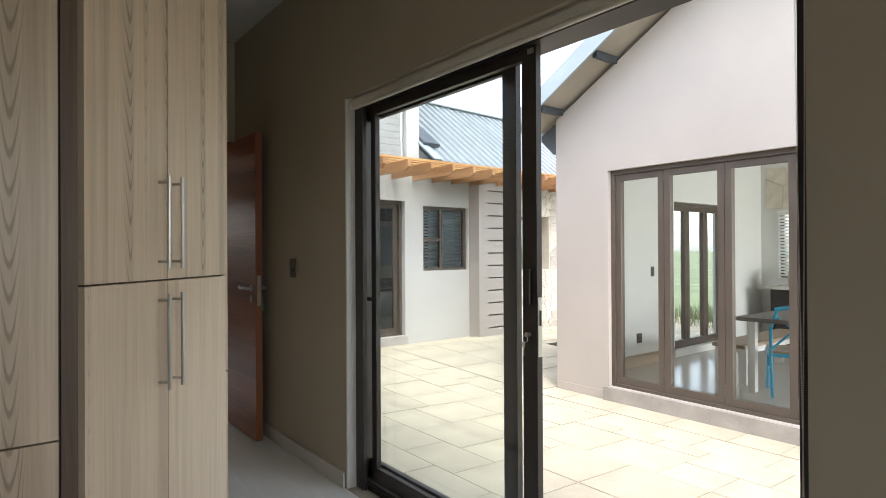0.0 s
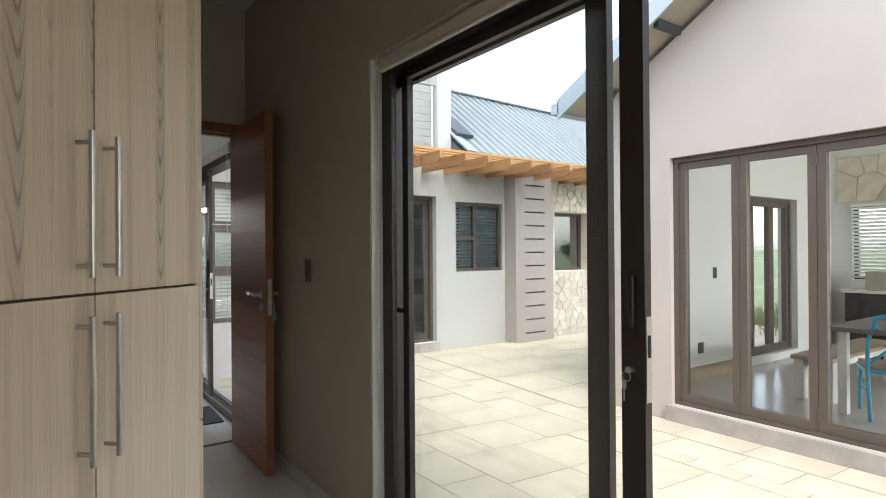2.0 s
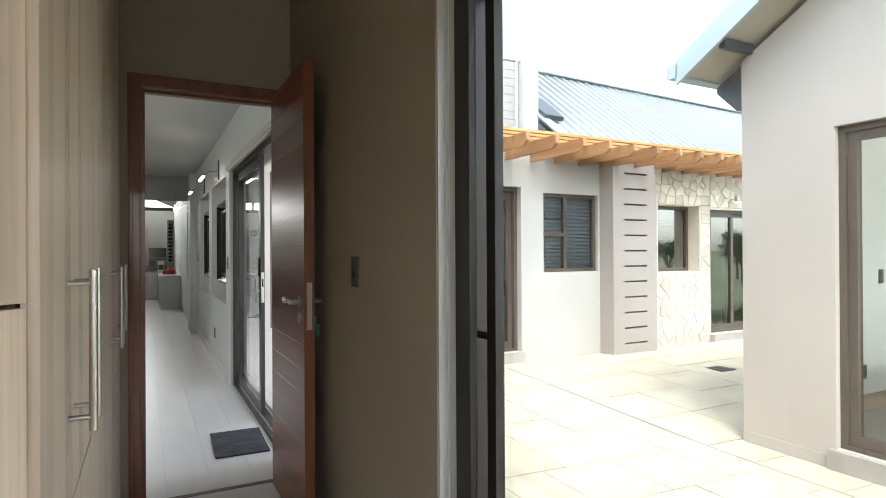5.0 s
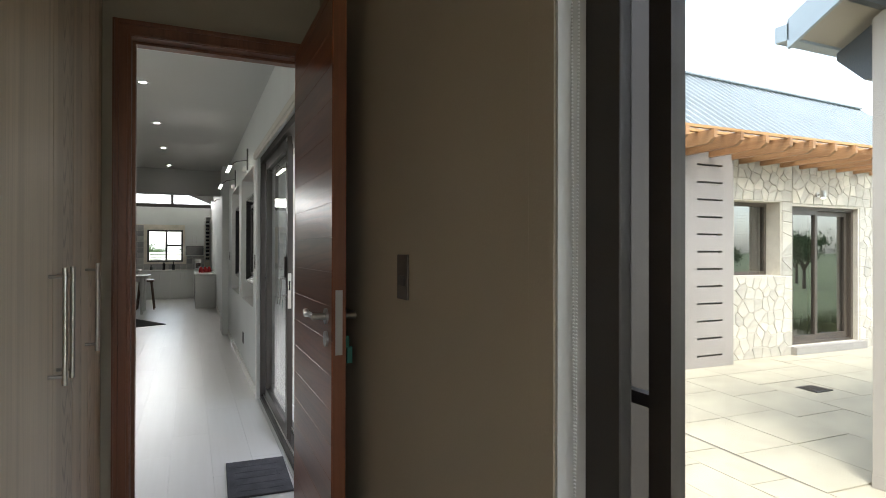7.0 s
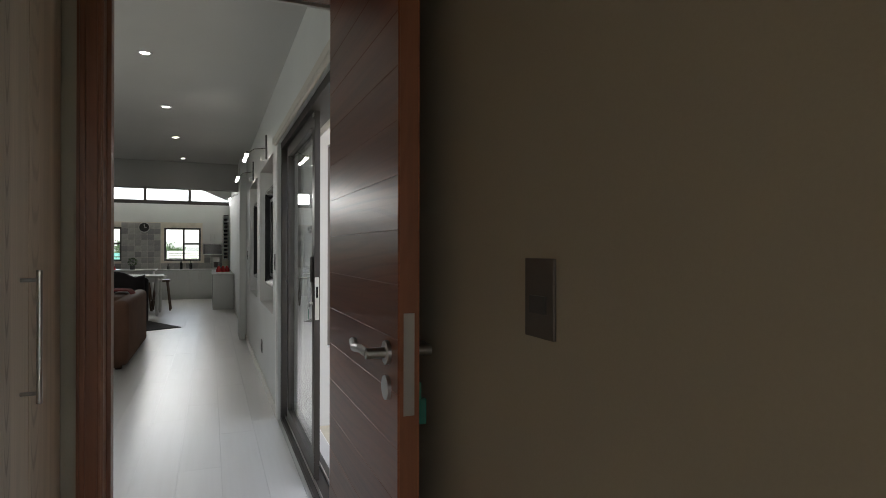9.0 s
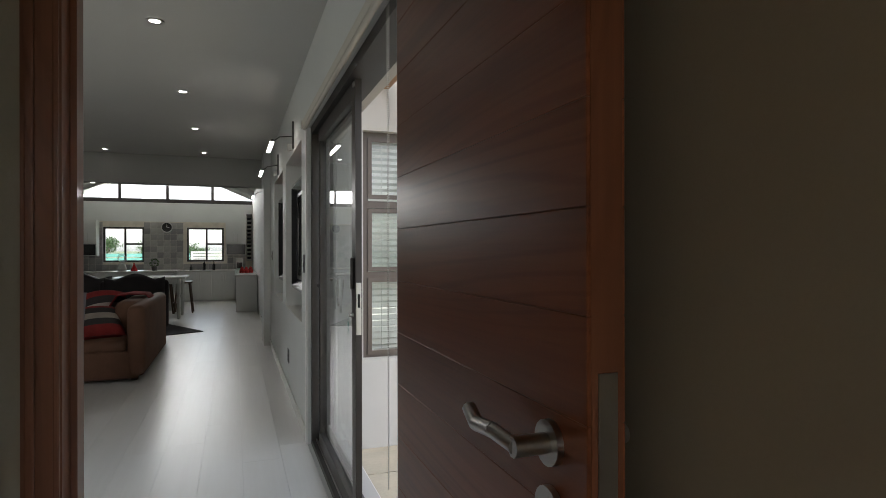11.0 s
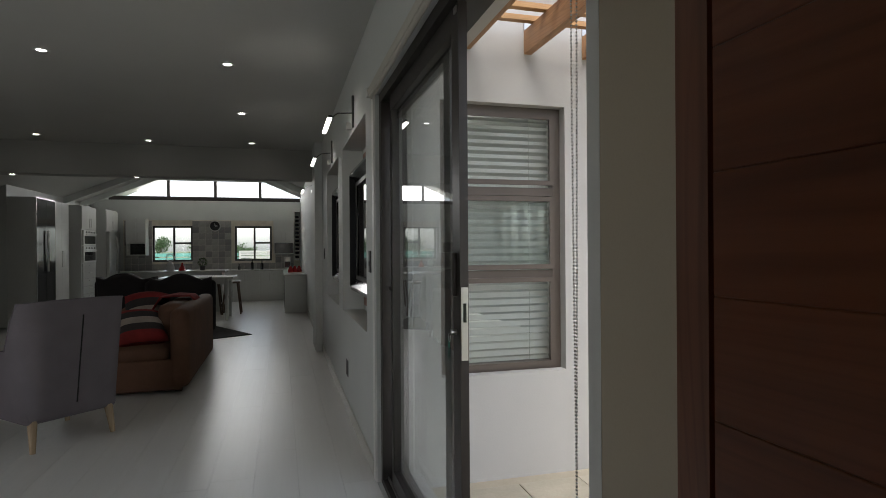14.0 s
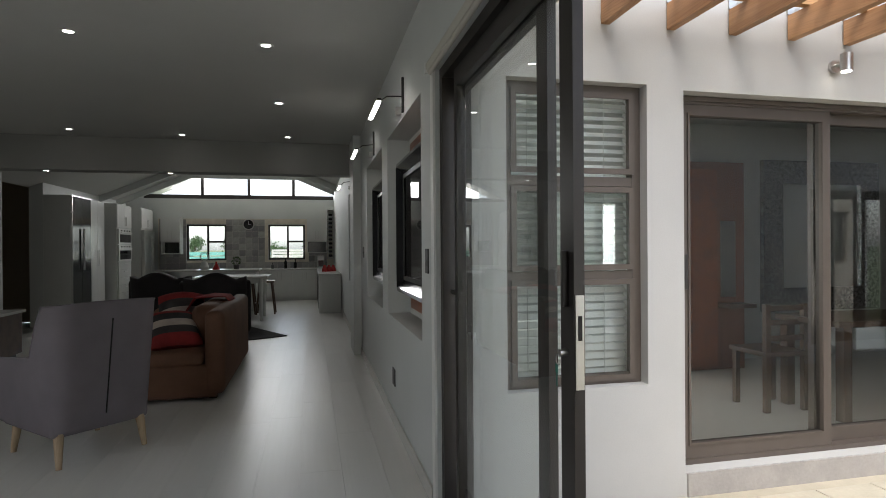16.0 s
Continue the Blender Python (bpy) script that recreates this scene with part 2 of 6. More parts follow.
M_WALNUT = wood("dark_walnut", (0.10, 0.055, 0.03), (0.05, 0.027, 0.015), 0.4, "x", 1.0)
M_SCREED = plank_floor("grey_plank_floor", (0.42, 0.40, 0.375), 0.2)
M_FLOOR = plank_floor("pale_plank_floor", (0.74, 0.725, 0.695), 0.31)
M_PAVER = mat("cream_cast_stone", (0.485, 0.435, 0.33), 0.85, var=0.12, scale=3, fine=55, bump=0.4, pieces=0.09)
M_GROUT = mat("paving_joint_sand", (0.46, 0.405, 0.305), 0.95, var=0.1, scale=5, fine=120, bump=0.3)
M_CONC = mat("grey_concrete", (0.36, 0.33, 0.30), 0.85, var=0.15, scale=4, fine=60, bump=0.3)
M_STONE = mat("cream_field_stone", (0.66, 0.605, 0.50), 0.85, var=0.16, scale=6, fine=40, bump=0.6, pieces=0.3)
M_MORTAR = mat("stone_mortar", (0.66, 0.60, 0.50), 0.95, var=0.1, scale=8, fine=90, bump=0.4)
M_ROOF = mat("blue_grey_roof_sheet", (0.27, 0.295, 0.31), 0.5, 0.1, var=0.06, scale=2, fine=90, bump=0.03)
M_ROOFDARK = mat("charcoal_flashing", (0.075, 0.085, 0.095), 0.45, 0.3, var=0.08, bump=0.02)
M_BARGE = mat("sky_grey_barge", (0.33, 0.38, 0.41), 0.45, 0.2, var=0.06, bump=0.02)
M_SOFFIT = mat("fibre_cement_soffit", (0.36, 0.325, 0.28), 0.8, var=0.1, scale=3, bump=0.1)
M_BLIND = mat("off_white_blind", (0.78, 0.77, 0.74), 0.5, var=0.04, bump=0.02)
M_SLATE_BLIND = mat("grey_blind", (0.36, 0.40, 0.43), 0.5, var=0.05, bump=0.02)
M_CREAM = mat("cream_blind_fabric", (0.55, 0.52, 0.46), 0.6, var=0.05, fine=200, bump=0.1)
M_CAB = mat("white_lacquer", (0.66, 0.66, 0.64), 0.22, var=0.02, bump=0.0)
M_TOP = mat("pale_quartz_worktop", (0.60, 0.59, 0.56), 0.25, var=0.06, fine=150, bump=0.0)
M_FABRIC = mat("mauve_grey_felt", (0.195, 0.173, 0.188), 0.9, var=0.08, scale=5, fine=320, bump=0.5, spec=0.2)
M_LEATHER = mat("tan_suede", (0.145, 0.072, 0.043), 0.75, var=0.22, scale=4, fine=140, bump=0.4, spec=0.3)
M_VELVET = mat("black_velvet", (0.022, 0.018, 0.019), 0.75, var=0.3, scale=4, fine=200, bump=0.4, spec=0.3)
M_RED = mat("red_knit", (0.25, 0.022, 0.02), 0.95, var=0.2, scale=8, fine=260, bump=0.6)
M_CHAR = mat("charcoal_knit", (0.045, 0.04, 0.04), 0.95, var=0.2, scale=8, fine=260, bump=0.6)
M_OAT = mat("oatmeal_knit", (0.42, 0.36, 0.31), 0.95, var=0.15, scale=8, fine=260, bump=0.6)
M_MAT = mat("grey_coir_mat", (0.075, 0.075, 0.085), 0.95, var=0.35, scale=9, fine=300, bump=1.0)
M_RUG = mat("dark_rug", (0.05, 0.045, 0.045), 0.95, var=0.4, scale=5, fine=250, bump=0.8)
M_BLUE = mat("turquoise_paint", (0.03, 0.36, 0.58), 0.35, var=0.08, scale=8, bump=0.03)
M_GRASS = mat("meadow_grass", (0.15, 0.18, 0.085), 0.95, var=0.35, scale=0.6, fine=12, bump=0.6)
M_LEAF = mat("green_leaf", (0.055, 0.10, 0.03), 0.7, var=0.35, scale=5, fine=40, bump=0.1)
M_BARK = mat("grey_bark", (0.13, 0.10, 0.075), 0.9, var=0.3, scale=8, bump=0.6)
M_TILE = mat("patchwork_tile", (0.40, 0.385, 0.36), 0.35, var=0.2, scale=6, fine=40, bump=0.05, pieces=0.45)
M_SILVER = mat("mosaic_mirror_chips", (0.30, 0.31, 0.31), 0.22, 0.9, var=0.7, scale=28, fine=60, bump=0.9)
M_MIRROR = mat("mirror", (0.85, 0.86, 0.86), 0.02, 1.0, var=0.0, bump=0.0)
M_FENCE = mat("pale_fence_slat", (0.55, 0.52, 0.47), 0.8, var=0.1, bump=0.1)
M_NET = mat("green_shade_net", (0.15, 0.38, 0.32), 0.85, var=0.1, bump=0.1)
M_RED_GLOSS = mat("red_enamel", (0.45, 0.02, 0.02), 0.25, var=0.1, bump=0.0)
M_PAPER = mat("faded_print", (0.09, 0.075, 0.075), 0.35, var=0.4, scale=4, bump=0.0)
M_TAG = mat("green_key_tag", (0.02, 0.16, 0.11), 0.4, var=0.1, bump=0.0)
G_CLEAR = glass_pair("clear_glass", (0.93, 0.96, 0.95))
G_SMOKE = glass_pair("grey_glass", (0.74, 0.78, 0.79), 1.8)
G_SOLAR = glass_pair("reflective_solar_glass", (0.45, 0.5, 0.51), 3.6)
G_TINT = glass_pair("tinted_glass", (0.90, 0.95, 0.94))
M_LED = glow("led_face", (1.0, 0.95, 0.86), 5.0)
M_SPOT = glow("downlight_lens", (1.0, 0.96, 0.9), 6.0)


# ---- building blocks ----
def box(bm, x0, x1, y0, y1, z0, z1):
    v = [bm.verts.new(c) for c in ((x0, y0, z0), (x1, y0, z0), (x1, y1, z0), (x0, y1, z0), (x0, y0, z1), (x1, y0, z1), (x1, y1, z1), (x0, y1, z1))]
    for f in ((3, 2, 1, 0), (4, 5, 6, 7), (0, 1, 5, 4), (1, 2, 6, 5), (2, 3, 7, 6), (3, 0, 4, 7)):
        bm.faces.new([v[i] for i in f])
    return v


def boxes(*list_of):
    bm = bmesh.new()
    for b in list_of:
        box(bm, *b)
    return bm


def soft(bm, width, segments=2):
    bmesh.ops.bevel(bm, geom=bm.edges[:], offset=width, segments=segments, affect="EDGES", profile=0.6)
    return bm


def rod(bm, a, b, r, seg=10, r2=None):
    a, b = Vector(a), Vector(b)
    q = (b - a).to_track_quat("Z", "Y")
    rings = []
    for c, rr in ((a, r), (b, r if r2 is None else r2)):
        rings.append([bm.verts.new(c + q @ Vector((rr * math.cos(2 * math.pi * i / seg), rr * math.sin(2 * math.pi * i / seg), 0))) for i in range(seg)])
    for i in range(seg):
        f = bm.faces.new([rings[0][i], rings[0][(i + 1) % seg], rings[1][(i + 1) % seg], rings[1][i]])
        f.smooth = True
    for ring_ in rings:
        for i in range(seg):
            bm.edges.get((ring_[i], ring_[(i + 1) % seg])).smooth = False
    bm.faces.new(rings[0][::-1])
    bm.faces.new(rings[1])
    return bm


def rods(r, *pairs, seg=10):
    bm = bmesh.new()
    for a, b in pairs:
        rod(bm, a, b, r, seg)
    return bm


def extruded(poly, axis, a, b):
    """A prism: poly is a list of 2D points in the plane across axis, from a to b along it."""
    bm = bmesh.new()
    place = {"x": lambda p, t: (t, p[0], p[1]), "y": lambda p, t: (p[0], t, p[1]), "z": lambda p, t: (p[0], p[1], t)}[axis]
    lo, hi = [bm.verts.new(place(p, a)) for p in poly], [bm.verts.new(place(p, b)) for p in poly]
    bm.faces.new(lo)
    bm.faces.new(hi)
    for i in range(len(poly)):
        j = (i + 1) % len(poly)
        bm.faces.new([lo[i], lo[j], hi[j], hi[i]])
    bmesh.ops.recalc_face_normals(bm, faces=bm.faces)
    return bm


def mesh_of(name, bm, materials):
    me = bpy.data.meshes.new(name)
    bmesh.ops.recalc_face_normals(bm, faces=bm.faces) if len(bm.faces) < 4000 else None
    bm.to_mesh(me)
    bm.free()
    for m in materials if isinstance(materials, (list, tuple)) else [materials]:
        me.materials.append(m)
    return me


def smooth(ob, on=True):
    for f in ob.data.polygons:
        f.use_smooth = on
    return ob


def thing(name, base, label="", category="", group="", kind=""):
    """An empty at the base of a thing; its parts are given in world metres."""
    ob = new(name)
    ob.location = base
    ob.empty_display_size = 0.1
    ob["base"] = tuple(base)
    return tagged(ob, label, category, group, kind)


def part(name, bm, material, parent, label=""):
    base = Vector(parent["base"]) if "base" in parent else Vector()
    bmesh.ops.translate(bm, verts=bm.verts, vec=-base)
    ob = new(name, mesh_of(name, bm, material))
    ob.parent = parent
    ob["base"] = tuple(base)
    return tagged(ob, label)


def solid(name, bm, material, label="", category="", kind="structure", group=""):
    """A thing or a piece of the setting that is one mesh."""
    ob = new(name, mesh_of(name, bm, material))
    ob["base"] = (0.0, 0.0, 0.0)
    return tagged(ob, label, category, group, kind)


def wall(axis, a0, a1, u0, u1, z0, z1, holes=()):
    """A wall across axis, a0 to a1 thick, u0 to u1 long, with holes (u0, u1, z0, z1) right through it."""
    us = sorted({u0, u1, *[h[0] for h in holes], *[h[1] for h in holes]})
    zs = sorted({z0, z1, *[h[2] for h in holes], *[h[3] for h in holes]})
    us, zs = [u for u in us if u0 <= u <= u1], [z for z in zs if z0 <= z <= z1]
    bm = bmesh.new()
    grid = {}

    def vert(i, j, a):
        if (i, j, a) not in grid:
            grid[i, j, a] = bm.verts.new((a, us[i], zs[j]) if axis == "x" else (us[i], a, zs[j]))
        return grid[i, j, a]

    def full(i, j):
        if not (0 <= i < len(us) - 1 and 0 <= j < len(zs) - 1):
            return False
        cu, cz = (us[i] + us[i + 1]) / 2, (zs[j] + zs[j + 1]) / 2
        return not any(h[0] < cu < h[1] and h[2] < cz < h[3] for h in holes)

    for i in range(len(us) - 1):
        for j in range(len(zs) - 1):
            if not full(i, j):
                continue
            for a in (a0, a1):
                bm.faces.new([vert(i, j, a), vert(i + 1, j, a), vert(i + 1, j + 1, a), vert(i, j + 1, a)])
            for (di, dj), (p, q) in {(-1, 0): ((i, j), (i, j + 1)), (1, 0): ((i + 1, j), (i + 1, j + 1)), (0, -1): ((i, j), (i + 1, j)), (0, 1): ((i, j + 1), (i + 1, j + 1))}.items():
                if not full(i + di, j + dj):
                    bm.faces.new([vert(*p, a0), vert(*q, a0), vert(*q, a1), vert(*p, a1)])
    return bm


def pane(parent, axis, pos, u0, u1, z0, z1, side, glass=G_CLEAR, name="pane"):
    """A sheet of glass 6 mm thick; side is the sign of the way its outer skin faces."""
    bm = boxes((pos - 0.003, pos + 0.003, u0, u1, z0, z1)) if axis == "x" else boxes((u0, u1, pos - 0.003, pos + 0.003, z0, z1))
    k = 0 if axis == "x" else 1
    bm.normal_update()
    bmesh.ops.recalc_face_normals(bm, faces=bm.faces)
    for f in bm.faces:
        f.material_index = 0 if f.normal[k] * side > 0.5 else 1
    return part(name, bm, glass, parent)


def ring(axis, a0, a1, u0, u1, z0, z1, w, wb=None):
    """A rectangular frame of bars w wide."""
    wb = w if wb is None else wb
    bars = [(u0, u0 + w, z0, z1), (u1 - w, u1, z0, z1), (u0 + w, u1 - w, z1 - w, z1), (u0 + w, u1 - w, z0, z0 + wb)]
    return boxes(*[(a0, a1, *b) if axis == "x" else (b[0], b[1], a0, a1, b[2], b[3]) for b in bars])


# ---- the house walked through: setting ----
WX = 1.80            # inner face of the long wall towards the court
FARY = 7.87          # court face of the wing across the court
GX = 5.34            # court face of the gabled house
H1, H2 = 3.0, 2.56   # ceilings of the dressing room and the living room


def court_z(x, y):
    f = max(0.0, min(1.0, (x - 2.0) / 3.3)) * max(0.0, min(1.0, (7.6 - y) / 2.8))
    return -0.12 - 0.13 * f


S1, S2 = (1.00, 3.37, 0.0, 2.16), (5.51, 7.72, 0.0, 2.08)
NICHES = [(8.09, 9.46), (9.80, 11.12), (12.75, 14.15)]
solid("wall_east", wall("x", WX, 2.05, -2.2, 5.47, -0.3, 3.25, [S1]), M_TAUPE, "taupe painted wall with a sliding door opening", "wall")
solid("wall_living_east", wall("x", WX, 1.97, 5.471, 20.1, -0.3, 3.25, [S2] + [(a, b, 0.75, 2.07) for a, b in NICHES]), M_WHITE, "white painted wall with picture niches and a sliding door opening", "wall")
solid("wall_niche_back", wall("x", 1.97, 2.05, 7.9, 20.1, -0.3, 3.25), M_WHITE, "white wall behind the niches", "wall")
solid("wall_living_outside", wall("x", 1.973, 2.05, 5.472, 7.867, -0.3, 3.25, [S2]), M_EXT, "plastered outside of the living room wall", "wall")
solid("wall_cross", wall("y", 5.12, 5.34, -3.2, WX - 0.002, 0.0, 3.25, [(0.99, 1.8, 0.0, 2.19)]), M_TAUPE, "taupe wall round the timber doorway", "wall")
solid("wall_cross_living_face", wall("y", 5.343, 5.36, -3.2, WX - 0.004, 0.0, H2, [(1.02, 1.8, 0.0, 2.16)]), M_WHITE, "white living room face of the doorway wall", "wall")
solid("wall_dressing_west", wall("x", -2.4, -2.2, -2.2, 5.1, 0, 3.25), M_TAUPE, "taupe painted wall", "wall")
# the hole is an unseen window, added for the dressing room's fill lamp
solid("wall_dressing_south", wall("y", -2.4, -2.2, -2.4, 2.05, 0, 3.25, [(-0.05, 1.45, 0.85, 2.25)]), M_TAUPE, "taupe painted wall", "wall")
LEFT_DOOR = (14.35, 15.62, 0.0, 2.37)
# second hole: an unseen window added for the living room's fill lamp
solid("wall_living_west", wall("x", -3.2, -3.0, 5.36, 20.1, 0.0, 3.25, [LEFT_DOOR, (5.7, 7.1, 0.9, 2.1)]), M_WHITE, "white painted wall with a dark doorway", "wall")
solid("wall_side_room", boxes((-5.2, -5.1, 13.6, 16.4, 0, 2.7), (-5.1, -3.2, 13.5, 13.6, 0, 2.7), (-5.1, -3.2, 16.4, 16.5, 0, 2.7), (-5.2, -3.2, 13.5, 16.5, 2.7, 2.8)), M_TAUPE, "walls of a dark side room", "wall")
KW = [(-1.68, -0.78, 0.97, 1.84), (0.20, 1.08, 0.97, 1.84)]
KY = 19.9
ridge_x, ridge_z, fall = -0.25, 3.50, 0.42
solid("wall_kitchen", wall("y", KY, KY + 0.2, -3.0, WX, 0.0, 2.46, KW), M_WHITE, "white kitchen end wall with two windows", "wall")
floor = solid("floor", boxes((-5.2, 2.06, -2.4, 20.1, -0.3, -0.012)), M_FLOOR, "pale grey-beige glossy floor", "floor")
bm = bmesh.new()
box(bm, -2.4, 2.05, -2.4, 5.23, H1, H1 + 0.12)
solid("ceiling_dressing", bm, M_CEIL, "plain off-white ceiling", "ceiling")
solid("ceiling_living", boxes((-3.2, WX, 5.36, 12.47, H2, H2 + 0.12)), M_CEIL, "plain white ceiling with downlights", "ceiling")
# ceiling paint made darker here: the shade on the beam's face is in its colour
solid("bulkhead", boxes((-3.0, WX, 12.47, 12.72, 2.17, 3.6)), mat("shaded_beam_paint", (0.34, 0.335, 0.315), 0.8, var=0.03, scale=1.0, fine=120, bump=0.03), "plastered downstand beam between living room and kitchen", "beam")
vault = [(-3.2, ridge_z - fall * 2.95), (ridge_x, ridge_z), (2.05, ridge_z - fall * 2.3), (2.05, ridge_z - fall * 2.3 + 0.15), (ridge_x, ridge_z + 0.15), (-3.2, ridge_z - fall * 2.95 + 0.15)]
solid("ceiling_kitchen", extruded(vault, "y", 12.72, 20.5), M_CEIL, "pale boarded vaulted ceiling", "ceiling")
solid("wall_pilaster", boxes((WX - 0.09, WX - 0.001, 11.85, 12.46, 0, H2)), M_WHITE, "white pilaster under the beam", "wall")
solid("wall_east_nib", boxes((WX, WX + 0.06, 3.295, 3.3695, 0, 2.1595)), M_TAUPE, "taupe plaster nib beside the sliding door", "wall")

# skirtings
M_SKIRT = mat("pale_tile_skirting", (0.55, 0.53, 0.49), 0.4, var=0.05, bump=0.02)
solid("baseboard", boxes((WX - 0.012, WX - 0.001, 3.31, 5.09, 0, 0.085), (WX - 0.012, WX - 0.001, -2.2, 0.92, 0, 0.085)), M_SKIRT, "pale skirting", "skirting")
solid("baseboard", boxes((WX - 0.012, WX - 0.001, 7.80, 11.85, 0, 0.085), (WX - 0.012, WX - 0.001, 12.46, 16.2, 0, 0.085), (WX - 0.012, WX - 0.001, 5.36, 5.45, 0, 0.085)), M_SKIRT, "pale skirting", "skirting")
solid("trim", boxes((1.02, 1.80, 5.13, 5.165, -0.012, 0.004)), M_ALU2, "dark threshold strip", "threshold")

# floor boards laid along the walk, staggered row by row
board_mesh = {}
stray = random.Random(31)
for i in range(21):
    x0 = -2.98 + i * 0.23
    w = min(0.2288, 1.797 - x0)
    y = -1.0 - stray.uniform(0, 1.2)
    while y < 19.8 and w > 0.03:
        y0, y1 = max(y, -2.1), min(y + 1.5, 19.85)
        y += 1.5
        if x0 < 0.2 and y1 < 5.4:
            continue
        key = (round(w, 3), round(y1 - y0, 2))
        if key not in board_mesh:
            board_mesh[key] = mesh_of("floor_board", boxes((0, w, 0, key[1] - 0.0012, 0, 0.012)), M_FLOOR)
        ob = new("floor_board", board_mesh[key])
        ob.location, ob.parent = (x0, y0, -0.012), floor


# ---- the court: setting ----
court = solid("ground", boxes((-60, 60, -60, 90, -0.75, -0.55)), M_GRASS, "grassy plot round the house", "ground")
far_ground = solid("ground", boxes((-900, 900, -900, 900, -1.6, -1.0)), M_GRASS, "open grassland reaching the horizon", "ground")
bm = bmesh.new()
nx, ny = 24, 24
gv = [[bm.verts.new((2.051 + 10.0 * i / nx, -2.0 + 9.87 * j / ny, court_z(2.051 + 10.0 * i / nx, -2.0 + 9.87 * j / ny) - 0.012)) for j in range(ny + 1)] for i in range(nx + 1)]
for i in range(nx):
    for j in range(ny):
        bm.faces.new([gv[i][j], gv[i + 1][j], gv[i + 1][j + 1], gv[i][j + 1]])
paving = solid("pavement", bm, M_GROUT, "cream stone paving of the court", "paving")

W5, S3 = (2.20, 3.0, 0.50, 2.12), (3.225, 5.32, 0.0, 2.10)
WB, W2, S4 = (5.67, 6.60, 1.0, 2.04), (7.71, 8.60, 0.96, 1.95), (8.84, 10.28, -0.02, 1.91)
W6 = (10.72, 11.7, 0.90, 1.90)
solid("wall_wing", wall("y", FARY, FARY + 0.25, 2.05, 7.42, -0.6, 2.72, [W5, S3, WB]), M_EXT, "pale plaster wall of the wing across the court", "wall")
solid("wall_wing_stone_backing", wall("y", FARY - 0.04, FARY + 0.25, 7.42, 12.0, -0.6, 2.6, [W2, S4, W6]), M_MORTAR, "mortar bed of the stone-clad wall", "wall")
pier = solid("wall_pier", wall("y", FARY - 0.26, FARY - 0.002, 6.63, 7.44, -0.6, 2.6, [(6.83, 7.25, z + 0.006, z + 0.029) for z in [0.0 + 0.21 * k for k in range(12)]]), M_PIER, "mushroom plaster pier with twelve dark slots", "pier")
# dark sheet inside the pier: the slots' shade is put into its colour
solid("pier_slot_shade", boxes((6.80, 7.28, FARY - 0.19, FARY - 0.17, -0.1, 2.5)), M_DARK, "dark sheet standing in for the shade inside the pier slots", "recess")
# upper storey beside the roof
solid("wall_upper_pilaster", boxes((5.36, 5.60, FARY, FARY + 1.6, 2.72, 6.0)), M_EXT, "tall white plaster pilaster", "wall")
solid("wall_upper", wall("y", FARY + 0.9, FARY + 1.1, 2.05, 5.36, 2.72, 6.0, [(3.0, 5.30, 2.78, 4.9)]), M_EXT, "set-back upper wall behind the balcony", "wall")
solid("balcony_floor", boxes((2.05, 5.36, FARY + 0.002, FARY + 1.6, 2.723, 2.78)), M_CONC, "concrete balcony slab", "balcony")
solid("wall_upper_back", boxes((2.05, 5.6, FARY + 2.6, FARY + 2.7, 2.72, 6.0)), M_TAUPE, "dim wall of the upper room", "wall")

# wing interior
# hole added out of sight to hold the study's fill lamp
solid("wall_wing_back", wall("y", 10.6, 10.8, 2.05, 12.0, -0.3, 2.9, [(2.35, 2.75, 0.8, 2.0)]), M_WHITE, "pale back wall of the study", "wall")
solid("wall_wing_partition", boxes((8.55, 8.65, 8.12, 10.6, -0.1, 2.7)), M_WHITE, "pale partition", "wall")
solid("floor_wing", boxes((2.05, 12.0, 8.12, 11.6, -0.3, -0.02)), M_FLOOR, "pale floor of the wing", "floor")
solid("ceiling_wing", boxes((2.05, 12.0, 8.12, 11.8, 2.58, 2.7)), M_CEIL, "white ceiling of the wing", "ceiling")
solid("wall_wing_east", boxes((12.0, 12.2, 7.83, 11.8, -0.6, 2.7)), M_EXT, "plaster end wall of the wing", "wall")

# roof of the wing: profiled sheets
RZ0, RY0, RZ1, RY1 = 2.70, 7.50, 4.15, 9.35
roof = thing("roof_wing", (5.62, RY0, RZ0), "blue-grey ribbed metal roof over the wing", "roof", kind="structure")
bm = bmesh.new()
steps, pitch = 46, 0.18
prof = []
for k in range(steps):
    x = 5.62 + k * pitch
    prof += [(x, 0.0), (x + 0.11, 0.0), (x + 0.120, 0.045), (x + 0.160, 0.045), (x + 0.17, 0.0)]
low = [bm.verts.new((x, RY0, RZ0 + h)) for x, h in prof]
high = [bm.verts.new((x, RY1, RZ1 + h)) for x, h in prof]
for a in range(len(prof) - 1):
    bm.faces.new([low[a], low[a + 1], high[a + 1], high[a]])
part("roof_sheet", bm, M_ROOF, roof)
part("roof_slab", extruded([(RY0 + 0.02, RZ0 - 0.03), (RY1, RZ1 - 0.03), (RY1 + 2.3, RZ0 - 0.03)], "x", 5.62, 13.85), M_ROOFDARK, roof)
part("gutter", boxes((5.62, 13.9, RY0 - 0.09, RY0 - 0.005, RZ0 - 0.1, RZ0 + 0.005)), M_ROOFDARK, roof, "charcoal box gutter")
part("ridge_cap", boxes((5.62, 13.9, RY1 - 0.07, RY1 + 0.07, RZ1 + 0.032, RZ1 + 0.06)), M_ROOF, roof)
slope = math.degrees(math.atan2(RZ1 - RZ0, RY1 - RY0))
bm = boxes((5.66, 5.98, 0.42, 0.98, 0.034, 0.10))
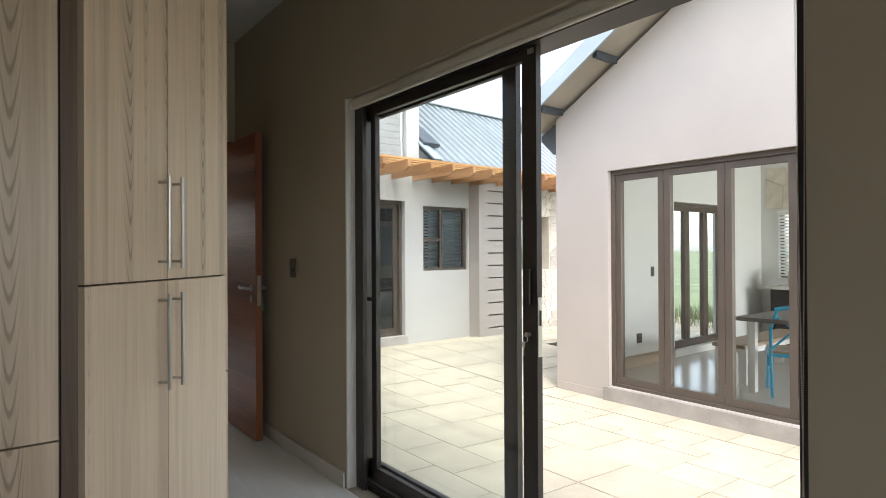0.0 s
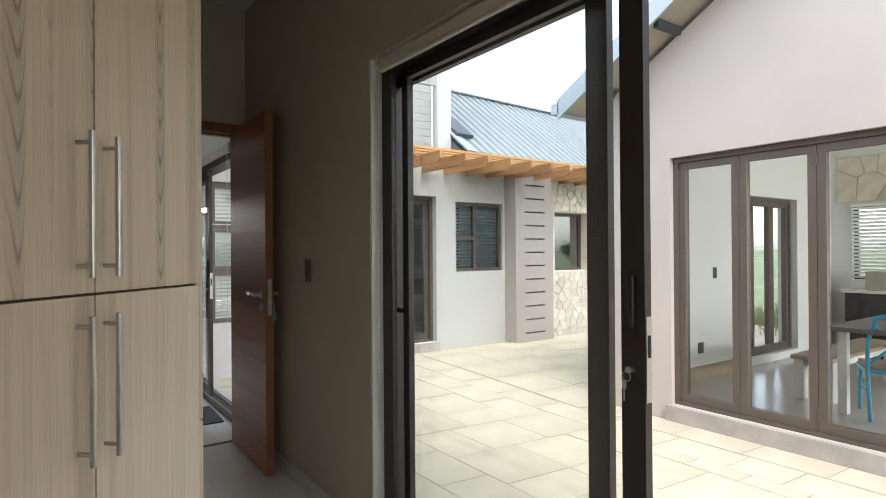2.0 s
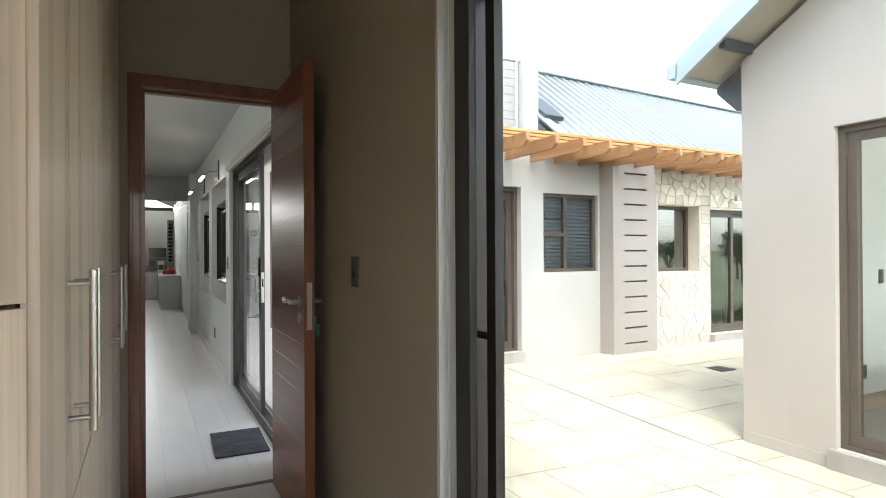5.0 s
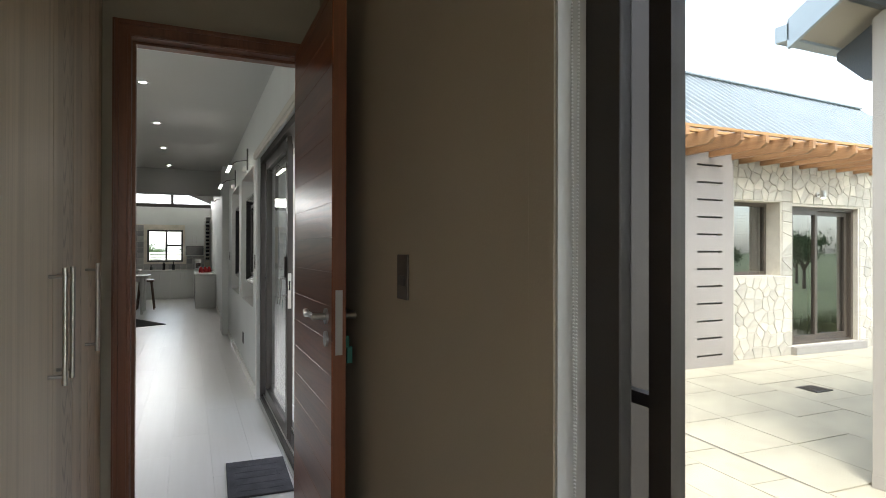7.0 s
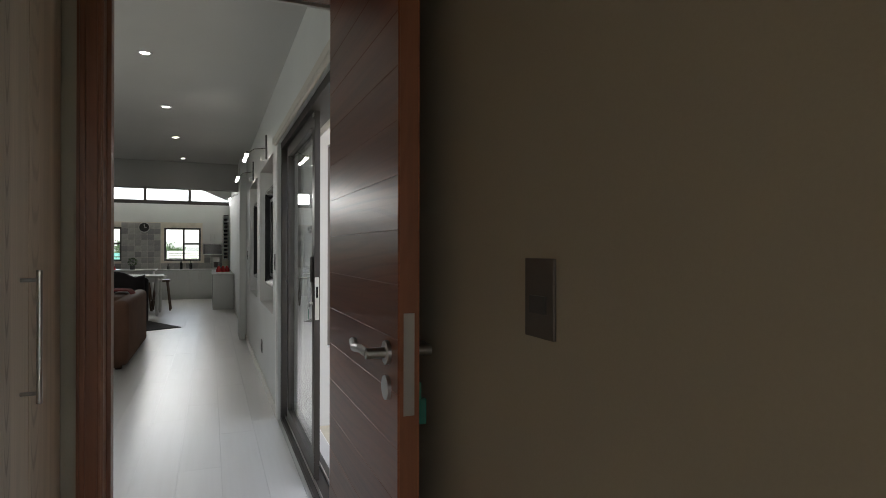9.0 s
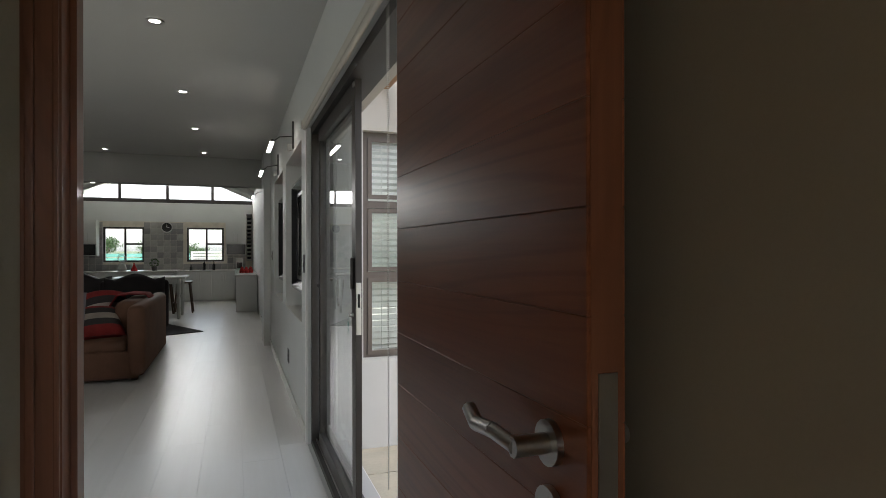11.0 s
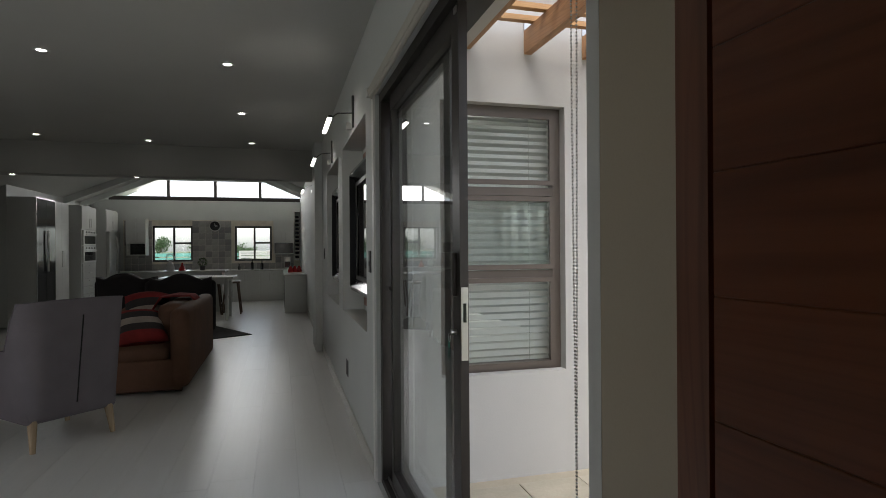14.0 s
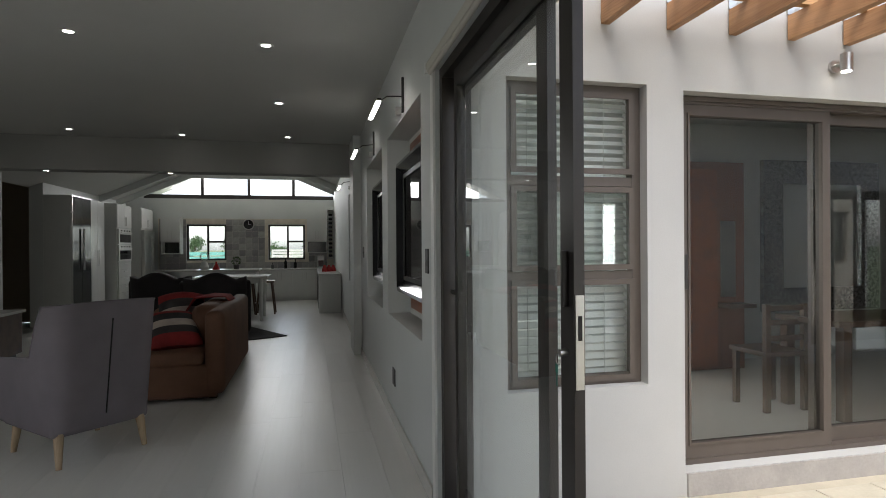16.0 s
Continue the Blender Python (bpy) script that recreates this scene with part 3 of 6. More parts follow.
bm.transform(pose(0, RY0, RZ0, slope))
part("flue_cowl", bm, M_ROOFDARK, roof, "charcoal roof hatch")
bm = boxes((5.603, 5.76, 0.0, 2.3, 0.031, 0.05))
bm.transform(pose(0, RY0, RZ0, slope))
part("side_flashing", bm, M_BARGE, roof)
roof.rotation_euler[2] = radians(3.5)

# ---- the gabled house: setting ----
BIF = (0.585, 4.13, -0.11, 2.145)
GN, GS = 4.83, -1.23
EZ, GF = 2.50, 0.563
solid("wall_gable_west", wall("x", GX, GX + 0.25, GS, GN, -0.6, 2.35, [BIF]), M_PINK, "warm grey plaster wall with folding glass doors", "wall")
mid = (GN + GS) / 2
solid("wall_gable_top", extruded([(GS, 2.35), (GN, 2.35), (GN, 2.80), (mid, 2.80 + GF * (GN - mid)), (GS, 2.80)], "x", GX, GX + 0.25), M_PINK, "warm grey plaster gable", "wall")
BF2 = (7.40, 8.93, -0.03, 1.96)
solid("wall_gable_north", wall("y", GN - 0.25, GN, GX + 0.25, 10.2, -0.6, 2.80, [BF2]), M_WHITE, "white wall with a second set of folding doors", "wall")
GWIN = (3.72, 4.32, 0.87, 1.92)
solid("wall_gable_east", wall("x", 10.0, 10.2, GS, GN - 0.25, -0.6, 4.6, [GWIN]), M_WHITE, "white kitchen wall with a blind-covered window", "wall")
# wide unseen opening, added so a fill lamp can brighten the gabled house
solid("wall_gable_south", wall("y", GS, GS + 0.2, GX + 0.25, 10.0, -0.6, 2.8, [(5.9, 9.3, 0.4, 2.2)]), M_WHITE, "white wall", "wall")
solid("floor_gable", boxes((GX + 0.1, 10.0, GS + 0.2, GN - 0.25, -0.4, -0.12)), M_SCREED, "polished pale grey screed floor", "floor")
g_roof = thing("roof_gable", (GX, mid, 2.7), "grey metal roof with deep eaves over the gabled house", "roof", kind="structure")
for sgn in (1, -1):
    y_e = mid + sgn * (GN + 0.27 - mid)
    z_e = 2.865 - GF * 0.27
    z_r = 2.865 + GF * (GN - mid)
    part("roof_sheet", extruded([(y_e, z_e + 0.06), (mid, z_r + 0.06), (mid, z_r + 0.11), (y_e, z_e + 0.11)], "x", GX - 0.4, 10.6), M_ROOF, g_roof)
    part("soffit_board", extruded([(y_e, z_e), (mid, z_r), (mid, z_r + 0.055), (y_e, z_e + 0.055)], "x", GX - 0.36, 10.5), M_SOFFIT, g_roof, "pale fibre-cement soffit")
    part("barge_board", extruded([(y_e + sgn * 0.01, z_e - 0.08), (mid, z_r - 0.07), (mid, z_r + 0.13), (y_e + sgn * 0.01, z_e + 0.12)], "x", GX - 0.43, GX - 0.402), M_BARGE, g_roof, "sky-grey steel barge board")
    for k in range(5):
        y = y_e - sgn * (0.35 + 0.72 * k)
        z = z_e + GF * (0.35 + 0.72 * k)
        part("purlin_end", boxes((GX - 0.34, GX - 0.003, y - 0.025, y + 0.025, z - 0.075, z - 0.004)), M_ROOFDARK, g_roof, "charcoal purlin end")
    part("gutter", boxes((GX - 0.43, 10.6, min(y_e, y_e + sgn * 0.1), max(y_e, y_e + sgn * 0.1), z_e - 0.02, z_e + 0.09)), M_BARGE, g_roof)
part("eave_bracket", extruded([(GN + 0.003, 2.42), (GN + 0.06, 2.42), (GN + 0.24, 2.60), (GN + 0.24, 2.65), (GN + 0.003, 2.78)], "x", GX + 0.02, GX + 0.1), M_ROOFDARK, g_roof, "charcoal timber bracket")
solid("trim", boxes((GX - 0.045, GX + 0.02, 0.50, 4.17, -0.45, -0.112)), M_CONC, "grey concrete sill under the folding doors", "sill")
solid("trim", boxes((3.235, 5.36, FARY - 0.012, FARY + 0.22, -0.3, -0.004)), M_CONC, "rough concrete step under the sliding door", "step")
solid("trim", boxes((8.8, 10.34, FARY - 0.14, FARY + 0.06, -0.3, -0.022)), M_CONC, "pale concrete step under the sliding door", "step")


solid("trim", boxes((GX - 0.008, GX - 0.001, 4.175, GN, -0.5, -0.165)), M_PINK, "warm grey plaster plinth band", "plinth")
solid("trim", boxes((6.63, 7.39, GN - 0.266, GN - 0.251, -0.12, 0.02), (GX + 0.252, 6.63, GN - 0.266, GN - 0.251, -0.12, 0.02)), M_OAK, "weathered timber skirting in the gabled house", "skirting")


# ---- openings ----
def sliding_door(name, u0, u1, z1, lead, fixed_to, label, off, with_key=True, fixed_end=-0.004, slide_end=-0.165, tuck=0.05, lap=0.0):
    """A two-leaf aluminium slider in the long wall, its moving leaf pushed across the fixed one."""
    t = thing(name, (WX + 0.1, u1, 0), label, "sliding door", kind="structure")
    part("outer_frame", ring("x", WX + off, WX + off + 0.14, u0 - lap, u1, 0.0, z1, 0.05, 0.03), M_ALU, t)
    part("bottom_track", boxes((WX + off + 0.025, WX + off + 0.032, u0 + 0.05, u1 - 0.05, 0.03, 0.045), (WX + off + 0.095, WX + off + 0.102, u0 + 0.05, u1 - 0.05, 0.03, 0.045)), M_STEEL, t)
    for leaf, a, b, x, w in (("fixed_leaf", lead + fixed_to, u1 + fixed_end, WX + off + 0.10, 0.08), ("sliding_leaf", lead, u1 + slide_end, WX + off + 0.05, 0.076)):
        x0, x1, zt = x - 0.022, x + 0.006, z1 - tuck
        fr = part(leaf, boxes((x0, x1, a, a + w, 0.035, zt), (x0, x1, b - 0.045, b, 0.035, zt), (x0, x1, a + w, b - 0.045, zt - w, zt), (x0, x1, a + w, b - 0.045, 0.035, 0.125)), M_ALU, t)
        pane(fr, "x", x, a + w - 0.01, b - 0.035, 0.12, z1 - tuck - w + 0.01, -1)
        if leaf == "sliding_leaf":
            part("lock_plate", boxes((x - 0.019, x + 0.003, a - 0.003, a - 0.0003, 0.90, 1.13)), M_STEEL, fr, "steel strike plate")
            part("lock_slot", boxes((x - 0.013, x - 0.003, a - 0.005, a - 0.0032, 1.02, 1.08)), M_BLACK, fr)
            part("pull", soft(boxes((x - 0.038, x - 0.0225, a + 0.028, a + 0.046, 1.10, 1.24)), 0.005), M_ALU, fr, "dark recessed pull")
            part("stop", boxes((x - 0.02, x - 0.002, b - 0.004, b + 0.085, 1.036, 1.056)), M_ALU, fr)
            part("roller_cap", boxes((x - 0.027, x - 0.0225, a + 0.01, a + 0.04, z1 - 0.08, z1 - 0.06)), M_STEEL, fr)
            part("cylinder", rods(0.009, ((x - 0.04, a + 0.04, 0.985), (x - 0.0225, a + 0.04, 0.985))), M_STEEL, fr, "steel lock cylinder")
            part("key", rods(0.009, ((x - 0.0425, a + 0.04, 0.985), (x - 0.0405, a + 0.04, 0.985)), seg=16), M_STEEL, fr, "key in the lock")
            bm = bmesh.new()
            for q in range(14):
                g, h = math.tau * q / 14, math.tau * (q + 1) / 14
                rod(bm, (x - 0.045, a + 0.043 + 0.013 * math.sin(g), 0.968 + 0.013 * math.cos(g)), (x - 0.045, a + 0.043 + 0.013 * math.sin(h), 0.968 + 0.013 * math.cos(h)), 0.0012, 6)
            part("key_ring", bm, M_STEEL, fr)
            bm = soft(boxes((x - 0.0465, x - 0.0445, a + 0.043, a + 0.058, 0.934, 0.956), (x - 0.0465, x - 0.0445, a + 0.048, a + 0.0535, 0.90, 0.936)), 0.0008, 1)
            part("spare_key", bm, M_STEEL if with_key else M_TAG, fr)
    return t


def roller_blind(u0, u1, z, chain_u, group, wx=WX, chain=M_BLIND):
    t = thing("roller_blind", (wx - 0.03, u1, z), "cream roller blind rolled up over the sliding door, bead chain hanging", "blind", group)
    bm = extruded([(wx - 0.030, z + 0.045), (wx - 0.036, z + 0.03), (wx - 0.03, z), (wx - 0.002, z), (wx - 0.002, z + 0.045)], "y", u0, u1)
    part("pelmet", bm, M_CREAM, t, "cream fabric-covered pelmet")
    part("roll", rods(0.012, ((wx - 0.016, u0 + 0.03, z - 0.004), (wx - 0.016, u1 - 0.03, z - 0.004)), seg=12), M_CREAM, t)
    for cu in (u0 + 0.01, u1 - 0.01):
        part("end_cap", boxes((wx - 0.038, wx - 0.002, cu - 0.009, cu + 0.009, z - 0.004, z + 0.047)), M_BLIND, t)
    bm = bmesh.new()
    lo = 0.57
    n = int((z - lo) / 0.0058)
    for cu, off in [(c, o) for c in chain_u for o in (-0.018, 0.018)]:
        for k in range(n):
            c = Vector((wx - 0.031, cu + off * 0.6 * (0.3 + 0.7 * math.cos(k * 0.009)), z - k * 0.0058))
            r = bmesh.ops.create_icosphere(bm, subdivisions=1, radius=0.0021)
            bmesh.ops.translate(bm, verts=r["verts"], vec=c)
    tagged(part("bead_chain", bm, chain, t), kind="stuff")
    return t


sd1 = sliding_door("door_1", S1[0], S1[1], S1[3], 1.975, 0.158, "dark bronze aluminium sliding door pushed half open, keys in lock", 0.085, True, -0.004, -0.165, 0.02)
part("jamb_cover", soft(boxes((WX + 0.0602, WX + 0.0848, 3.21, 3.366, 0.0, 2.11), (WX + 0.0602, WX + 0.0848, 1.0, 3.366, 2.112, 2.159)), 0.003), M_ALU, sd1)
sliding_door("door_2", S2[0], S2[1], S2[3], 6.375, 0.27, "dark bronze aluminium sliding door pushed half open, key with green tag", 0.02, False, lap=0.06)
roller_blind(1.005, 3.288, S1[3] - 0.047, (3.276, 1.022), "roller blinds", WX + 0.059)
roller_blind(5.45, 7.79, S2[3] + 0.002, (5.495,), "roller blinds", chain=M_STEEL)
solid("trim", boxes((WX + 0.004, WX + 0.059, 3.289, 3.2948, 0.0, S1[3] - 0.002)), M_SKIRT, "white blind side channel in the reveal", "blind channel")
solid("trim", boxes((WX - 0.012, WX - 0.001, 7.723, 7.785, 0.0, S2[3])), M_BLIND, "pale blind side channel", "blind channel")


def casement(name, axis, pos, u0, u1, z0, z1, mullions, transoms, label, metal=M_ALU2, depth=0.06, side=-1, glass=G_CLEAR, w=0.05):
    """A window: frame, bars at the mullions, transoms (u0, u1, z), and a pane a field."""
    t = thing(name, (pos, u0, z0) if axis == "x" else (u0, pos, z0), label, "window", kind="structure")
    part("window_frame", ring(axis, pos - depth / 2, pos + depth / 2, u0, u1, z0, z1, w), metal, t)

    def bar(a, b, c, d, k):
        return (pos - depth / 2 * k, pos + depth / 2 * k, a, b, c, d) if axis == "x" else (a, b, pos - depth / 2 * k, pos + depth / 2 * k, c, d)
    for u in mullions:
        part("mullion", boxes(bar(u - w / 2, u + w / 2, z0 + w, z1 - w, 0.94)), metal, t)
    for a, b, z in transoms:
        part("transom", boxes(bar(a, b, z - w / 2, z + w / 2, 0.9)), metal, t)
    cols = [u0 + w, *mullions, u1 - w]
    for i in range(len(cols) - 1):
        c0, c1 = cols[i] + (w / 2 if i else 0), cols[i + 1] - (w / 2 if i < len(cols) - 2 else 0)
        cuts = [z0 + w] + [z for a, b, z in transoms if a < (c0 + c1) / 2 < b] + [z1 - w]
        for k in range(len(cuts) - 1):
            pane(t, axis, pos, c0, c1, cuts[k] + (w / 2 if k else 0), cuts[k + 1] - (w / 2 if k < len(cuts) - 2 else 0), side, glass)
    return t


def venetian(axis, pos, u0, u1, z0, z1, material, label, gap=0.05, tilt=35, drop=1.0):
    """A slatted blind with its head rail, cords and each slat."""
    t = thing("venetian_blind", (pos, u0, z0) if axis == "x" else (u0, pos, z0), label, "blind", "venetian blinds")
    part("head_rail", boxes((pos - 0.02, pos + 0.02, u0, u1, z1 - 0.035, z1) if axis == "x" else (u0, u1, pos - 0.02, pos + 0.02, z1 - 0.035, z1)), material, t)
    bm = boxes((u0 + 0.005, u1 - 0.005, -0.023, 0.023, -0.0015, 0.0015))
    bm.transform(pose(0, 0, 0, tilt))
    if axis == "x":
        bm.transform(pose(0, 0, 0, 0, 0, 90))
    bmesh.ops.translate(bm, verts=bm.verts, vec=-Vector((u0, 0, 0)) if axis == "y" else -Vector((0, u0, 0)))
    me = mesh_of("slat", bm, material)
    z = z1 - 0.06
    while z > z1 - (z1 - z0) * drop:
        ob = new("slat", me)
        ob.parent, ob.location = t, (0, 0, z - z0)
        z -= gap
    for u in (u0 + (u1 - u0) * 0.2, u0 + (u1 - u0) * 0.8):
        part("cord", rods(0.0025, ((pos + 0.024, u, z1 - 0.03), (pos + 0.024, u, z0 + 0.02)) if axis == "x" else ((u, pos - 0.026, z1 - 0.03), (u, pos - 0.026, z0 + 0.02)), seg=5), material, t)
    return t


casement("window_1", "y", FARY + 0.10, *W5, [], [(W5[0] + 0.05, W5[1] - 0.05, 1.60), (W5[0] + 0.05, W5[1] - 0.05, 1.09)], "three-light umber aluminium window with a blind behind", glass=G_TINT)
for a, b in ((0.52, 1.07), (1.12, 1.57), (1.64, 2.08)):
    part("sash", ring("y", FARY + 0.055, FARY + 0.069, W5[0] + 0.045, W5[1] - 0.045, a, b, 0.03), M_ALU2, bpy.data.objects["window_1"])
venetian("y", FARY + 0.185, W5[0] + 0.02, W5[1] - 0.02, W5[2], W5[3], M_BLIND, "off-white slatted blind lowered behind the window", 0.046, 38)
casement("window_2", "y", FARY + 0.08, *WB, [6.07], [(WB[0] + 0.05, 6.07, 1.50)], "umber aluminium window with grey blinds behind", M_ALU2, glass=G_TINT)
venetian("y", FARY + 0.145, WB[0] + 0.02, WB[1] - 0.02, WB[2], WB[3], M_SLATE_BLIND, "grey slatted blind closed behind the window", 0.05, 46)
casement("window_3", "y", FARY + 0.20, *W2, [], [], "single umber aluminium window set deep in the stone wall", M_ALU2, glass=G_SOLAR)
part("stay", boxes((W2[0] + 0.05, W2[0] + 0.07, FARY + 0.15, FARY + 0.169, 1.3, 1.48)), M_ALU, bpy.data.objects["window_3"])
venetian("y", FARY + 0.275, W2[0] + 0.02, W2[1] - 0.02, W2[2], W2[3], M_SLATE_BLIND, "grey slatted blind behind the small window", 0.044, 64)
for i, (a, b, z0, z1) in enumerate(KW):
    k = a + (b - a) * 0.53
    casement("window_%d" % (4 + i), "y", KY + 0.08, a, b, z0, z1, [k], [(k, b - 0.04, 1.42)], "two-light black aluminium kitchen window", M_ALU, w=0.045)


def wing_slider(name, u0, u1, z0, z1, mid_u, label, deep, glass):
    """A closed two-leaf slider set back by deep in the wall of the wing."""
    y0 = FARY + deep
    t = thing(name, (u0, y0, z0), label, "sliding door", kind="structure")
    part("outer_frame", ring("y", y0, y0 + 0.12, u0, u1, z0, z1, 0.045, 0.03), M_ALU2, t)
    part("drip_rail", boxes((u0 + 0.002, u1 - 0.002, y0 - 0.014, y0 - 0.001, z1 - 0.03, z1 - 0.004)), M_ALU2, t)
    for a, b, y in ((u0 + 0.045, mid_u + 0.035, y0 + 0.03), (mid_u - 0.035, u1 - 0.045, y0 + 0.085)):
        fr = part("leaf", ring("y", y - 0.022, y + 0.022, a, b, z0 + 0.03, z1 - 0.045, 0.065, 0.09), M_ALU2, t)
        pane(fr, "y", y, a + 0.055, b - 0.055, z0 + 0.11, z1 - 0.1, -1, glass)
        part("glazing_bead", ring("y", y - 0.03, y - 0.0225, a + 0.05, b - 0.05, z0 + 0.105, z1 - 0.095, 0.014), M_ALU2, fr)
    part("handle", soft(boxes((u0 + 0.06, u0 + 0.085, y0 - 0.012, y0 + 0.0075, 1.0, 1.2)), 0.004), M_ALU, t)
    return t


wing_slider("door_3", *S3, 4.275, "umber aluminium sliding door, closed, onto the study", 0.095, G_SMOKE)
wing_slider("door_4", *S4, 9.45, "umber aluminium sliding door, closed, in the stone wall", 0.03, G_SOLAR)
casement("window_9", "y", FARY + 0.08, *W6, [11.2], [], "umber aluminium window in the stone wall", M_ALU2, glass=G_SOLAR)

# clerestory over the kitchen wall
cl = thing("window_6", (ridge_x, KY, 2.5), "black framed triangular clerestory over the kitchen wall", "window", kind="structure")
part("window_frame", boxes((-2.62, WX - 0.01, KY + 0.03, KY + 0.12, 2.462, 2.56)), M_ALU, cl)
for u in (-1.32, -0.25, 0.81):
    part("mullion", boxes((u - 0.035, u + 0.035, KY + 0.035, KY + 0.11, 2.56, ridge_z - fall * abs(u - ridge_x) - 0.01)), M_ALU, cl)
# painted rafters of the kitchen roof
for k in range(2):
    y = 18.1 + k * 1.05
    t = thing("roof_truss", (ridge_x, y, 2.6), "white painted exposed roof truss", "truss", "kitchen trusses")
    for sgn, end in ((-1, -2.98), (1, 1.78)):
        zr = ridge_z - fall * abs(end - ridge_x)
        part("rafter", extruded([(ridge_x, ridge_z - 0.14), (ridge_x, ridge_z - 0.005), (end, zr - 0.005), (end, zr - 0.14)], "y", y, y + 0.05), M_WHITE, t)
    part("collar_tie", boxes((-1.6, 1.1, y - 0.03, y - 0.002, 2.86, 2.96)), M_WHITE, t)

# folding doors of the gabled house
def folding(name, axis, pos, cuts, z0, z1, side, label, metal=M_ALU2):
    t = thing(name, (pos, cuts[0], z0) if axis == "x" else (cuts[0], pos, z0), label, "folding door", kind="structure")
    part("outer_frame", ring(axis, pos - 0.05, pos + 0.05, cuts[0], cuts[-1], z0, z1, 0.045, 0.03), metal, t)
    for k in range(len(cuts) - 1):
        a = cuts[k] + (0.046 if k == 0 else 0.002)
        b = cuts[k + 1] - (0.046 if k == len(cuts) - 2 else 0.002)
        lf = part("leaf", ring(axis, pos - 0.03, pos + 0.03, a, b, z0 + 0.031, z1 - 0.046, 0.062, 0.07), metal, t)
        pane(lf, axis, pos, a + 0.055, b - 0.055, z0 + 0.09, z1 - 0.1, side)
        for z in (z0 + 0.12, z1 - 0.2):
            hx = pos + side * 0.036
            part("hinge", rods(0.008, ((hx, b + 0.002, z), (hx, b + 0.002, z + 0.09))) if axis == "x" else rods(0.008, ((b + 0.002, hx, z), (b + 0.002, hx, z + 0.09))), metal, lf)
    return t


folding("door_5", "x", GX + 0.1, [0.585, 1.175, 1.765, 2.355, 2.945, 3.535, 4.13], BIF[2], BIF[3], -1, "umber aluminium folding glass doors, closed")
folding("door_6", "y", GN - 0.12, [7.40, 7.908, 8.419, 8.93], BF2[2], BF2[3], -1, "umber folding glass doors onto the garden", M_ALU2)
casement("window_7", "x", 10.1, *GWIN, [], [], "kitchen window behind a blind", M_ALU)
venetian("x", 9.97, GWIN[0], GWIN[1], GWIN[2], GWIN[3], M_BLIND, "off-white slatted blind over the kitchen window", 0.05, 40)
t = casement("window_8", "y", FARY + 1.0, 3.0, 5.30, 2.78, 4.9, [4.15], [], "dark upper storey window", M_ALU)
rail = thing("balcony_rail", (2.05, FARY + 0.06, 2.78), "galvanised balcony rail with horizontal cables", "railing")
part("top_rail", rods(0.022, ((2.06, FARY + 0.06, 3.72), (5.35, FARY + 0.06, 3.72))), M_STEEL, rail)
for k in range(8):
    part("cable", rods(0.006, ((2.06, FARY + 0.06, 2.86 + k * 0.105), (5.35, FARY + 0.06, 2.86 + k * 0.105)), seg=6), M_STEEL, rail)
for x in (2.2, 3.2, 4.2, 5.3):
    part("post", rods(0.02, ((x, FARY + 0.06, 2.78), (x, FARY + 0.06, 3.72))), M_STEEL, rail)

# timber doorway and the open leaf
fr = thing("door_7", (1.4, 5.1, 0), "mahogany-stained door frame with its leaf folded back against the wall", "door", kind="structure")
part("jamb", boxes((0.985, 1.05, 5.095, 5.20, 0, 2.19)), M_FRAME, fr)
part("bead", soft(boxes((0.992, 1.008, 5.088, 5.0948, 0, 2.185), (1.036, 1.047, 5.088, 5.0948, 0, 2.128)), 0.003), M_FRAME, fr)
part("bead", soft(boxes((1.008, 1.745, 5.088, 5.0948, 2.169, 2.185), (1.047, 1.745, 5.088, 5.0948, 2.128, 2.139)), 0.003), M_FRAME, fr)
part("jamb", boxes((1.745, 1.797, 5.095, 5.20, 0, 2.19)), M_FRAME, fr)
part("head", boxes((1.05, 1.745, 5.095, 5.20, 2.125, 2.19)), M_FRAME, fr)
part("stop", boxes((1.05, 1.062, 5.15, 5.20, 0, 2.125), (1.733, 1.745, 5.15, 5.20, 0, 2.125), (1.062, 1.733, 5.15, 5.20, 2.113, 2.125)), M_FRAME, fr)
LX0, LX1, LY0, LY1 = 1.687, 1.728, 4.362, 5.09
leaf = part("leaf", boxes((LX0 + 0.0014, LX1 - 0.0014, LY0, LY1, 0.01, 2.14)), M_FRAME, fr)
for xa, xb in ((LX0 - 0.003, LX0 + 0.0034), (LX1 - 0.0034, LX1 + 0.003)):
    for k in range(20):
        z0, z1 = max(0.011, 0.0835 + 0.1125 * (k - 1)), min(2.139, 0.0835 + 0.1125 * k)
        if z1 - z0 > 0.01:
            part("plank", soft(boxes((xa, xb, LY0 + 0.001, LY1 - 0.003, z0, z1)), 0.0013, 1), M_DOOR, leaf)
part("lock_plate", boxes((LX0 + 0.009, LX1 - 0.009, LY0 - 0.002, LY0 - 0.0003, 0.94, 1.15)), M_STEEL, leaf, "steel lock edge plate")
